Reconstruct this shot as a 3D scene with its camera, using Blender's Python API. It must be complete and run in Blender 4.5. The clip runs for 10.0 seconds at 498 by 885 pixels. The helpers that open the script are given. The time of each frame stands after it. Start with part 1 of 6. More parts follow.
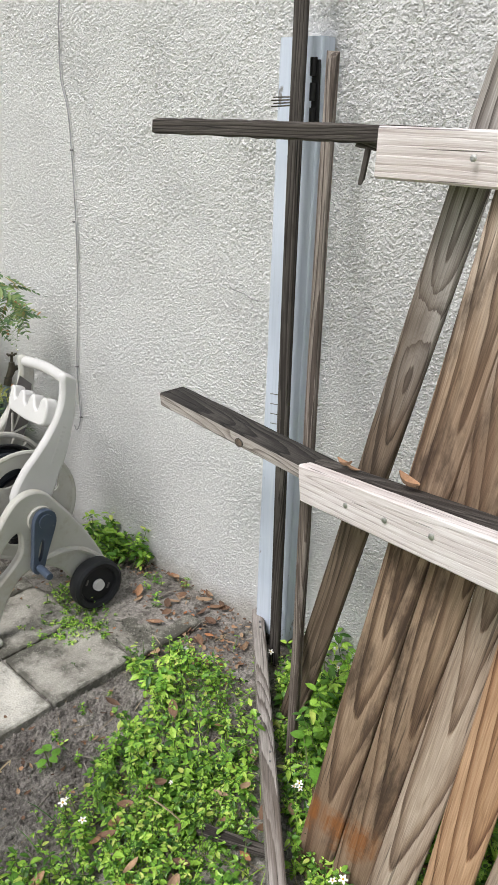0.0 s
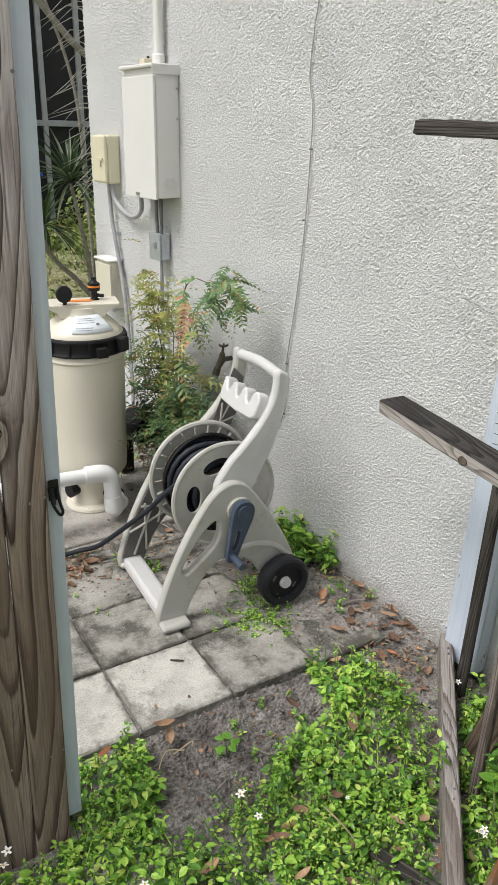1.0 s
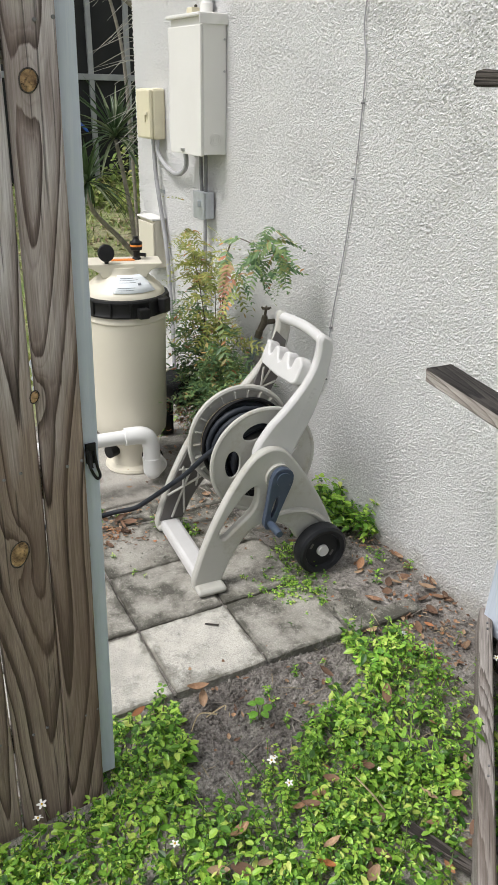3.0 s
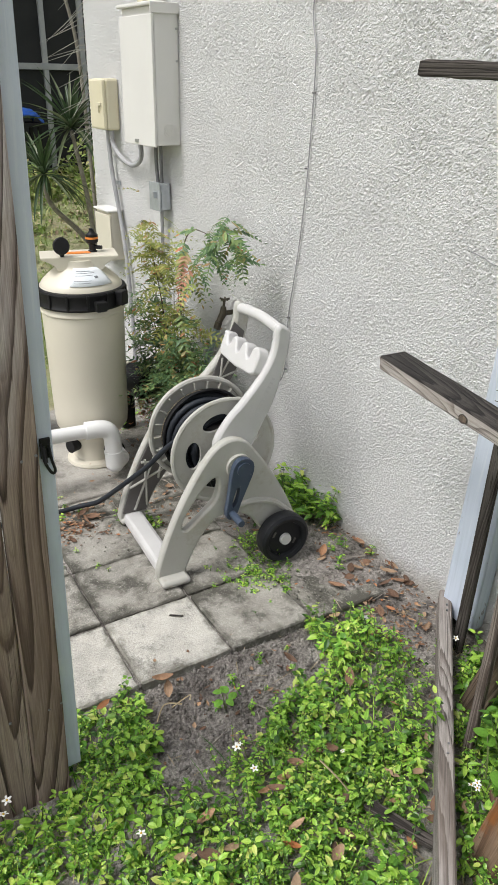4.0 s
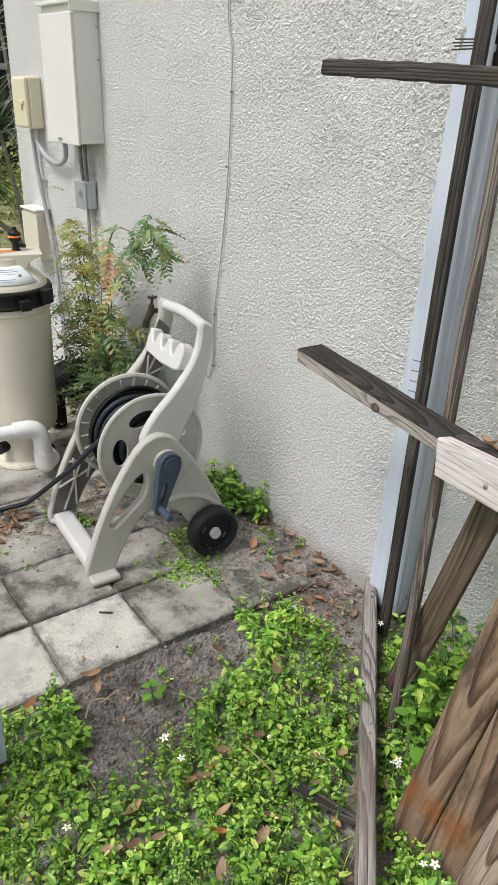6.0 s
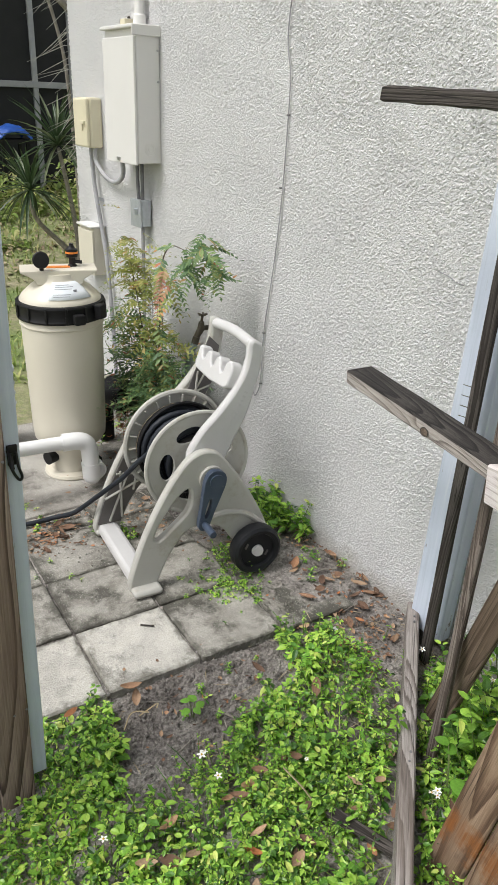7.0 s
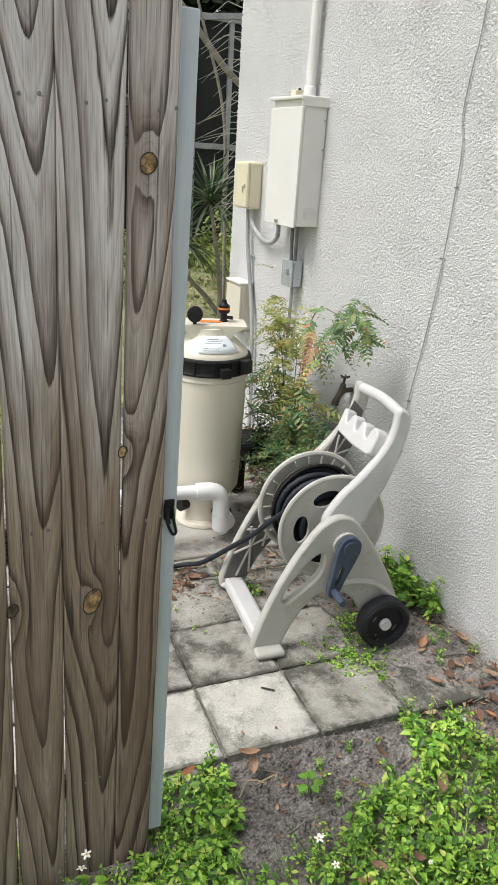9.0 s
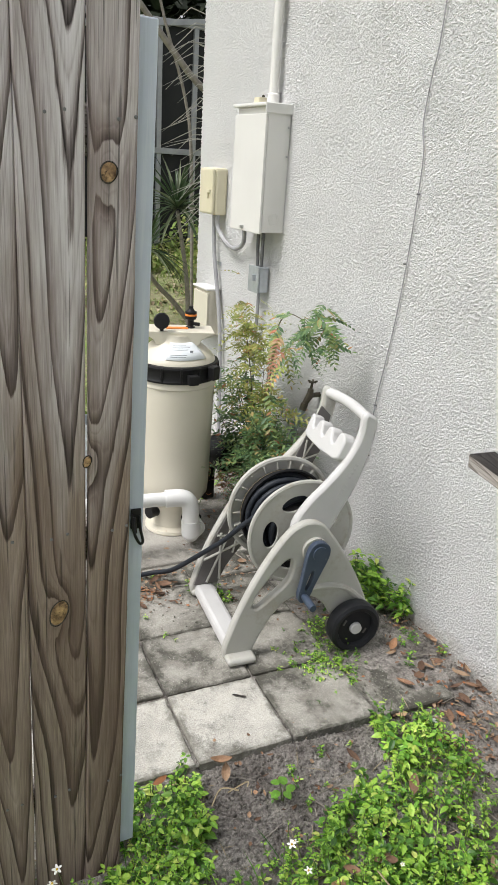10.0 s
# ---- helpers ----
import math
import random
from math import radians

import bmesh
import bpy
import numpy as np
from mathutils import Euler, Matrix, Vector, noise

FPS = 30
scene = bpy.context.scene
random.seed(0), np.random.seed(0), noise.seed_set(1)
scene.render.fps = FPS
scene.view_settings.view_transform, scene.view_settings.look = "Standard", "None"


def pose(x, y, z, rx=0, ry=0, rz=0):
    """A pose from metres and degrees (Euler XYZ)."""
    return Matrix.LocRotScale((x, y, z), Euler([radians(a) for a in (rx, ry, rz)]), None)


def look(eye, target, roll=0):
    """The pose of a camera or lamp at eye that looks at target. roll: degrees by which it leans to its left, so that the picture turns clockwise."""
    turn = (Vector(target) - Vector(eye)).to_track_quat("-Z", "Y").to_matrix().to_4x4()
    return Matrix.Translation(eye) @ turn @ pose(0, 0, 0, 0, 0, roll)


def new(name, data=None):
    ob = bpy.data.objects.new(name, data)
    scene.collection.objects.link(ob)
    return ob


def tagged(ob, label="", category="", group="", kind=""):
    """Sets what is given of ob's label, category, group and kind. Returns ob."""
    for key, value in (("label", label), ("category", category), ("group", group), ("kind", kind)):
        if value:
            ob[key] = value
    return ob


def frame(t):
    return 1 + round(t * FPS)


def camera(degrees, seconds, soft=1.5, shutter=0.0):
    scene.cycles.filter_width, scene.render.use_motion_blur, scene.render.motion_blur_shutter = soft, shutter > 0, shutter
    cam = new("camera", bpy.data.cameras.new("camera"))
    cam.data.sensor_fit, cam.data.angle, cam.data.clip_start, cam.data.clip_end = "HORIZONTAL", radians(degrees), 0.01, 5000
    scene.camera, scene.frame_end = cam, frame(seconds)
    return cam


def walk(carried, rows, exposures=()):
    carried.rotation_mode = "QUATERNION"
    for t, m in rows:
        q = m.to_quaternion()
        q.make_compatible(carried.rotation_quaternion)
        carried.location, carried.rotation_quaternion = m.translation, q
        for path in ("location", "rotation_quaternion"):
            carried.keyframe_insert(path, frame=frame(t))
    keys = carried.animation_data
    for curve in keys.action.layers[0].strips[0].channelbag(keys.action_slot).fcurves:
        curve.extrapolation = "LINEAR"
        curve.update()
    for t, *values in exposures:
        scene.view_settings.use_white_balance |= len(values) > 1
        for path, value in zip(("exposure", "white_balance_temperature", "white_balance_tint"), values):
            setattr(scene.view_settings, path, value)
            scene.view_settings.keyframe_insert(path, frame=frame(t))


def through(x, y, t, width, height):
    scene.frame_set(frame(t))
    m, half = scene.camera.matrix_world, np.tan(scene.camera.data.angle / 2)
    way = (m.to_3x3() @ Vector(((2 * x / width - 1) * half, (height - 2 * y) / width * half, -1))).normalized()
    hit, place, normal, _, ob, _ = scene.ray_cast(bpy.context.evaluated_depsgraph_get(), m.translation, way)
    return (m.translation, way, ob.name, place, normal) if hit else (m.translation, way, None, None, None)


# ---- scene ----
cam = camera(37.5, 10.0, soft=0.65)
PATH = [
    (0, (0.143, 0.203, 1.577), (-1.074, 1.592, 0.81), -0.2),
    (0.5, (0.082, 0.176, 1.578), (-1.327, 1.379, 0.827), 0.5),
    (1, (0.026, 0.131, 1.576), (-1.49, 1.184, 0.806), 1.2),
    (1.5, (0.011, 0.126, 1.583), (-1.545, 1.09, 0.777), 1.4),
    (2, (0.006, 0.141, 1.573), (-1.555, 1.073, 0.741), 1.4),
    (3.5, (-0.01, 0.156, 1.569), (-1.524, 1.122, 0.689), 1.3),
    (4, (0.017, 0.17, 1.573), (-1.466, 1.178, 0.688), 1.1),
    (4.5, (0.061, 0.194, 1.58), (-1.385, 1.252, 0.692), 0.8),
    (5, (0.087, 0.213, 1.577), (-1.322, 1.319, 0.688), 0.9),
    (6.3, (0.086, 0.199, 1.562), (-1.318, 1.324, 0.689), 1.9),
    (6.5, (0.077, 0.189, 1.566), (-1.342, 1.299, 0.698), 2.0),
    (7, (0.081, 0.19, 1.576), (-1.402, 1.236, 0.734), 2.1),
    (7.5, (0.045, 0.158, 1.586), (-1.52, 1.115, 0.788), 2.4),
    (8, (0.007, 0.119, 1.586), (-1.634, 0.976, 0.829), 2.9),
    (8.5, (0.0, 0.117, 1.595), (-1.673, 0.925, 0.855), 3.4),
    (9, (0.003, 0.118, 1.6), (-1.677, 0.924, 0.872), 3.7),
    (9.5, (0.001, 0.12, 1.602), (-1.67, 0.952, 0.883), 3.8),
    (10, (0.006, 0.129, 1.607), (-1.644, 1.006, 0.895), 3.7),
]
walk(cam, [(t, look(eye, target, roll)) for t, eye, target, roll in PATH],
     exposures=[(0, 0.04), (1, -0.04), (2, -0.01), (4, 0.0), (5, -0.05), (7, -0.01), (8.5, 0.08), (10, 0.10)])

# ---- light: bright overcast day ----
world = bpy.data.worlds.new("sky")
scene.world = world
world.use_nodes = True
wn = world.node_tree.nodes
sky = wn.new("ShaderNodeTexSky")
sky.sky_type = "NISHITA"
sky.sun_disc = False
sky.sun_elevation = radians(55)
sky.sun_rotation = radians(187)
sky.air_density, sky.dust_density, sky.ozone_density = 1.0, 3.0, 1.0
hue = wn.new("ShaderNodeHueSaturation")
hue.inputs["Saturation"].default_value = 0.24
world.node_tree.links.new(sky.outputs[0], hue.inputs["Color"])
world.node_tree.links.new(hue.outputs[0], wn["Background"].inputs[0])
wn["Background"].inputs[1].default_value = 0.17
sun = new("sun", bpy.data.lights.new("sun", "SUN"))
sun.data.energy, sun.data.angle, sun.data.color = 2.3, radians(20), (1.0, 0.975, 0.945)
sun.matrix_world = look((-0.7, -5.1, 8.6), (0, 0, 0))


# ---- materials ----
def material(name, rough=0.7, metal=0.0):
    m = bpy.data.materials.new(name)
    m.use_nodes = True
    n, l = m.node_tree.nodes, m.node_tree.links
    b = n["Principled BSDF"]
    b.inputs["Roughness"].default_value, b.inputs["Metallic"].default_value = rough, metal
    return m, n, l, b


def coords(n, l, scale=(1, 1, 1), space="Object", shift=False):
    tc, mp = n.new("ShaderNodeTexCoord"), n.new("ShaderNodeMapping")
    mp.inputs["Scale"].default_value = scale
    src = tc.outputs[space]
    if shift:
        oi, add = n.new("ShaderNodeObjectInfo"), n.new("ShaderNodeVectorMath")
        mul = n.new("ShaderNodeVectorMath")
        mul.operation = "SCALE"
        mul.inputs[0].default_value = (7.3, 3.1, 11.7)
        l.new(oi.outputs["Random"], mul.inputs["Scale"])
        l.new(src, add.inputs[0])
        l.new(mul.outputs[0], add.inputs[1])
        src = add.outputs[0]
    l.new(src, mp.inputs["Vector"])
    return mp.outputs[0]


def noise_at(n, l, vec, scale, detail=4.0, rough=0.55, distort=0.0):
    t = n.new("ShaderNodeTexNoise")
    t.inputs["Scale"].default_value, t.inputs["Detail"].default_value = scale, detail
    t.inputs["Roughness"].default_value, t.inputs["Distortion"].default_value = rough, distort
    l.new(vec, t.inputs["Vector"])
    return t.outputs["Fac"]


def ramp(n, l, fac, stops):
    r = n.new("ShaderNodeValToRGB")
    e = r.color_ramp.elements
    while len(e) < len(stops):
        e.new(0.5)
    for k, (p, c) in zip(e, stops):
        k.position, k.color = p, (*c, 1) if len(c) == 3 else c
    l.new(fac, r.inputs[0])
    return r.outputs[0]


def grey(v):
    return (v, v, v)


def mix(n, l, fac, a, b, mode="MIX"):
    m = n.new("ShaderNodeMix")
    m.data_type, m.blend_type = "RGBA", mode
    if isinstance(fac, float):
        m.inputs[0].default_value = fac
    else:
        l.new(fac, m.inputs[0])
    for s, v in ((6, a), (7, b)):
        if isinstance(v, tuple):
            m.inputs[s].default_value = (*v, 1)
        else:
            l.new(v, m.inputs[s])
    return m.outputs[2]


def bump(n, l, b, height, strength, distance):
    u = n.new("ShaderNodeBump")
    u.inputs["Strength"].default_value, u.inputs["Distance"].default_value = strength, distance
    l.new(height, u.inputs["Height"])
    l.new(u.outputs[0], b.inputs["Normal"])
    return u


def maths(n, l, op, a, b=0.0):
    m = n.new("ShaderNodeMath")
    m.operation = op
    for s, v in ((0, a), (1, b)):
        if isinstance(v, (int, float)):
            m.inputs[s].default_value = v
        else:
            l.new(v, m.inputs[s])
    return m.outputs[0]


def speckled(name, c1, c2, scale=8.0, rough=0.6, metal=0.0, fine=0.0, bumpy=0.0, space="Object", dirt=None, dirt_at=0.62):
    """A surface of one colour with soft variation, fine grain and optional dirt."""
    m, n, l, b = material(name, rough, metal)
    v = coords(n, l, space=space, shift=True)
    col = ramp(n, l, noise_at(n, l, v, scale, 6), [(0.3, c1), (0.7, c2)])
    if dirt:
        d = ramp(n, l, noise_at(n, l, v, scale * 2.3, 8, 0.7), [(dirt_at, grey(0)), (dirt_at + 0.14, grey(1))])
        col = mix(n, l, d, col, dirt)
    l.new(col, b.inputs["Base Color"])
    f = noise_at(n, l, v, 240, 3)
    l.new(maths(n, l, "ADD", maths(n, l, "MULTIPLY", f, 0.2), rough - 0.1), b.inputs["Roughness"])
    if bumpy:
        bump(n, l, b, noise_at(n, l, v, fine or 300, 4), bumpy, 0.002)
    return m


def wood(name, dark, mid, light, ring=70.0, brown=(0.20, 0.13, 0.085), rough=0.85, crack=0.55, contrast=0.72, lichen=None, foot_tint=None):
    """Weathered flat-sawn board: the length runs along local z; growth rings of a wandering trunk cut the face into long arches."""
    m, n, l, b = material(name, rough)
    v = coords(n, l)
    sep, oi = n.new("ShaderNodeSeparateXYZ"), n.new("ShaderNodeObjectInfo")
    l.new(v, sep.inputs[0])
    x, y, z = sep.outputs
    rnd = oi.outputs["Random"]
    off = n.new("ShaderNodeCombineXYZ")
    l.new(maths(n, l, "MULTIPLY", rnd, 3.7), off.inputs[0])
    l.new(maths(n, l, "MULTIPLY", rnd, 37.0), off.inputs[2])
    vv = n.new("ShaderNodeVectorMath")
    l.new(v, vv.inputs[0])
    l.new(off.outputs[0], vv.inputs[1])

    def stretched(sx, sz):
        mp = n.new("ShaderNodeMapping")
        mp.inputs["Scale"].default_value = (sx, sx, sz)
        l.new(vv.outputs[0], mp.inputs[0])
        return mp.outputs[0]

    slow = noise_at(n, l, stretched(2.0, 1.1), 1.0, 1.5, 0.4)
    depth = noise_at(n, l, stretched(0.5, 0.9), 1.0, 1.0, 0.4)
    side = noise_at(n, l, stretched(9.0, 2.0), 1.0, 2.0, 0.5)
    xo = maths(n, l, "ADD", x, maths(n, l, "MULTIPLY", maths(n, l, "SUBTRACT", slow, 0.5), 0.085))
    xo = maths(n, l, "ADD", xo, maths(n, l, "MULTIPLY", maths(n, l, "SUBTRACT", rnd, 0.5), 0.06))
    yo = maths(n, l, "ADD", maths(n, l, "ADD", y, 0.022), maths(n, l, "MULTIPLY", maths(n, l, "SUBTRACT", side, 0.5), 0.020))
    r = maths(n, l, "SQRT", maths(n, l, "ADD", maths(n, l, "MULTIPLY", xo, xo), maths(n, l, "MULTIPLY", yo, yo)))
    # the trunk tapers along the board, so that the rings run out in long arches
    r = maths(n, l, "SUBTRACT", r, maths(n, l, "MULTIPLY", z, 3.0 / ring))
    r = maths(n, l, "ADD", r, maths(n, l, "MULTIPLY", maths(n, l, "SUBTRACT", depth, 0.5), 4.0 / ring))
    r = maths(n, l, "ADD", r, maths(n, l, "MULTIPLY", side, 0.16 / ring))
    uneven = n.new("ShaderNodeCombineXYZ")
    l.new(r, uneven.inputs[0])
    l.new(maths(n, l, "MULTIPLY", rnd, 9.0), uneven.inputs[1])
    r = maths(n, l, "ADD", r, maths(n, l, "MULTIPLY", maths(n, l, "SUBTRACT", noise_at(n, l, uneven.outputs[0], 48, 2, 0.5), 0.5), 0.034))
    r = maths(n, l, "ADD", r, maths(n, l, "MULTIPLY", maths(n, l, "SUBTRACT", noise_at(n, l, stretched(1.0, 0.05), 160, 3, 0.6), 0.5), 0.005))

    def prop(key):
        at = n.new("ShaderNodeAttribute")
        at.attribute_type, at.attribute_name = "OBJECT", key
        return at.outputs["Fac"]

    for key in ("a", "b"):
        dx = maths(n, l, "MULTIPLY", maths(n, l, "SUBTRACT", x, prop("knot_x_" + key)), 38.0)
        dz = maths(n, l, "MULTIPLY", maths(n, l, "SUBTRACT", maths(n, l, "ADD", z, 5.0), prop("knot_z_" + key)), 15.0)
        d2 = maths(n, l, "ADD", maths(n, l, "MULTIPLY", dx, dx), maths(n, l, "MULTIPLY", dz, dz))
        r = maths(n, l, "ADD", r, maths(n, l, "MULTIPLY", maths(n, l, "POWER", 2.718, maths(n, l, "MULTIPLY", d2, -1.0)), 1.3 / ring))
    saw = maths(n, l, "FRACT", maths(n, l, "MULTIPLY", r, ring))
    fib = stretched(1.0, 0.02)
    fibre = noise_at(n, l, fib, 430, 5, 0.7)
    soft = noise_at(n, l, fib, 75, 4, 0.6)
    thin = maths(n, l, "FRACT", maths(n, l, "MULTIPLY", r, ring * 3.0))
    band = ramp(n, l, saw, [(0.0, grey(0.82)), (0.35, grey(0.76)), (0.66, grey(0.54)), (0.82, grey(0.16)), (0.94, grey(0.0)), (0.985, grey(0.74))])
    band = maths(n, l, "MULTIPLY", band, ramp(n, l, thin, [(0.0, grey(1.0)), (0.6, grey(0.97)), (0.85, grey(0.80)), (1.0, grey(1.0))]))
    g = maths(n, l, "ADD", maths(n, l, "MULTIPLY", band, contrast), maths(n, l, "MULTIPLY", fibre, 1.0 - contrast))
    g = maths(n, l, "ADD", g, maths(n, l, "MULTIPLY", maths(n, l, "SUBTRACT", soft, 0.5), 0.25))
    col = ramp(n, l, g, [(0.12, dark), (0.45, mid), (0.80, light)])
    damp = noise_at(n, l, stretched(6.0, 1.6), 1.0, 4, 0.6)
    col = mix(n, l, ramp(n, l, damp, [(0.38, grey(0)), (0.66, grey(0.7))]), col, brown, "MIX")
    if lichen:
        edge = maths(n, l, "ADD", z, maths(n, l, "MULTIPLY", maths(n, l, "SUBTRACT", noise_at(n, l, stretched(22.0, 22.0), 1.0, 5, 0.65), 0.5), 0.16))
        spot = ramp(n, l, edge, [(0.115, grey(0)), (0.155, grey(0.9)), (0.185, grey(0.9)), (0.225, grey(0))])
        col = mix(n, l, maths(n, l, "MULTIPLY", spot, ramp(n, l, soft, [(0.35, grey(0.2)), (0.6, grey(1))])), col, lichen)
        wet = ramp(n, l, noise_at(n, l, stretched(14.0, 4.0), 1.0, 5, 0.65), [(0.5, grey(0)), (0.62, grey(0.75))])
        col = mix(n, l, wet, col, tuple(q * 0.9 for q in dark))
    # multiplies the colour darker and browner towards the board's bottom, with an uneven edge
    if foot_tint:
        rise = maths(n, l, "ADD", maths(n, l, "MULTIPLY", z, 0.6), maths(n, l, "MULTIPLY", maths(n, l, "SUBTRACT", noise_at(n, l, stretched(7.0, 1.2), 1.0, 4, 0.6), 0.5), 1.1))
        col = mix(n, l, ramp(n, l, rise, [(0.25, grey(0.88)), (0.68, grey(0.88)), (1.0, grey(0.0))]), col, foot_tint, "MULTIPLY")
    col = mix(n, l, prop("tone"), col, (0.56, 0.49, 0.42), "MULTIPLY")
    col = mix(n, l, 0.42, col, ramp(n, l, fibre, [(0.25, grey(0.15)), (0.75, grey(0.85))]), "OVERLAY")
    col = mix(n, l, 0.5, col, ramp(n, l, rnd, [(0.0, grey(0.88)), (1.0, grey(1.0))]), "MULTIPLY")
    cr = ramp(n, l, noise_at(n, l, fib, 170, 2, 0.4), [(0.28, grey(1)), (0.33, grey(0))])
    col = mix(n, l, maths(n, l, "MULTIPLY", cr, crack), col, tuple(q * 0.25 for q in dark))
    l.new(col, b.inputs["Base Color"])
    h = maths(n, l, "ADD", maths(n, l, "MULTIPLY", g, 0.8), maths(n, l, "MULTIPLY", cr, -1.0))
    bump(n, l, b, h, 0.8, 0.0025)
    return m


def stucco(name):
    m, n, l, b = material(name, 0.93)
    v = coords(n, l)
    vor = n.new("ShaderNodeTexVoronoi")
    vor.feature = "SMOOTH_F1"
    vor.inputs["Scale"].default_value, vor.inputs["Smoothness"].default_value = 125, 0.25
    warp = n.new("ShaderNodeTexNoise")
    warp.inputs["Scale"].default_value, warp.inputs["Detail"].default_value = 45, 3
    l.new(v, warp.inputs["Vector"])
    wv = n.new("ShaderNodeVectorMath")
    wv.operation = "MULTIPLY_ADD"
    wv.inputs[1].default_value = (0.009, 0.009, 0.009)
    l.new(warp.outputs["Color"], wv.inputs[0])
    l.new(v, wv.inputs[2])
    l.new(wv.outputs[0], vor.inputs["Vector"])
    blob = ramp(n, l, vor.outputs["Distance"], [(0.22, grey(1)), (0.52, grey(0))])
    big = noise_at(n, l, v, 105, 4, 0.6)
    fine = noise_at(n, l, v, 330, 4, 0.7)
    h = maths(n, l, "ADD", maths(n, l, "ADD", maths(n, l, "MULTIPLY", blob, 0.55), maths(n, l, "MULTIPLY", big, 1.0)), maths(n, l, "MULTIPLY", fine, 0.7))
    bump(n, l, b, h, 1.0, 0.008)
    stain = noise_at(n, l, v, 1.3, 6, 0.6)
    col = ramp(n, l, stain, [(0.3, (0.815, 0.812, 0.81)), (0.7, (0.85, 0.85, 0.85))])
    grime = ramp(n, l, noise_at(n, l, v, 14, 8, 0.7), [(0.62, grey(0)), (0.82, grey(0.28))])
    col = mix(n, l, grime, col, (0.56, 0.54, 0.50))
    # splashed soil along the foot of the wall
    sep = n.new("ShaderNodeSeparateXYZ")
    l.new(v, sep.inputs[0])
    foot = maths(n, l, "ADD", sep.outputs[2], maths(n, l, "MULTIPLY", noise_at(n, l, v, 7, 6, 0.7), 0.22))
    col = mix(n, l, ramp(n, l, foot, [(0.09, grey(0.6)), (0.19, grey(0))]), col, (0.42, 0.38, 0.32))
    l.new(col, b.inputs["Base Color"])
    return m


def concrete(name, base, worn, moss, blotch=9.0, moss_at=0.55, edge=0.0):
    m, n, l, b = material(name, 0.9)
    v = coords(n, l, space="Object", shift=True)
    col = ramp(n, l, noise_at(n, l, v, blotch, 7, 0.65), [(0.34, worn), (0.6, base)])
    mo = ramp(n, l, noise_at(n, l, v, blotch * 0.55, 6, 0.7), [(moss_at - 0.03, grey(0)), (moss_at + 0.10, grey(0.92))])
    col = mix(n, l, mo, col, moss)
    sp = n.new("ShaderNodeTexVoronoi")
    sp.inputs["Scale"].default_value = 190
    l.new(v, sp.inputs["Vector"])
    col = mix(n, l, ramp(n, l, sp.outputs["Distance"], [(0.10, grey(0.75)), (0.24, grey(0))]), col, (0.72, 0.70, 0.65))
    gr = noise_at(n, l, v, 260, 4, 0.7)
    col = mix(n, l, 0.6, col, ramp(n, l, gr, [(0.3, grey(0.12)), (0.7, grey(0.72))]), "OVERLAY")
    if edge:
        so, ab = n.new("ShaderNodeSeparateXYZ"), n.new("ShaderNodeTexCoord")
        l.new(ab.outputs["Object"], so.inputs[0])
        rim = maths(n, l, "MAXIMUM", maths(n, l, "ABSOLUTE", so.outputs[0]), maths(n, l, "ABSOLUTE", so.outputs[1]))
        rim = maths(n, l, "ADD", rim, maths(n, l, "MULTIPLY", maths(n, l, "SUBTRACT", noise_at(n, l, v, 16, 6, 0.7), 0.5), edge))
        col = mix(n, l, ramp(n, l, rim, [(0.128, grey(0)), (0.152, grey(0.85))]), col, moss)
    l.new(col, b.inputs["Base Color"])
    bump(n, l, b, maths(n, l, "ADD", gr, maths(n, l, "MULTIPLY", sp.outputs["Distance"], -0.6)), 0.6, 0.003)
    return m


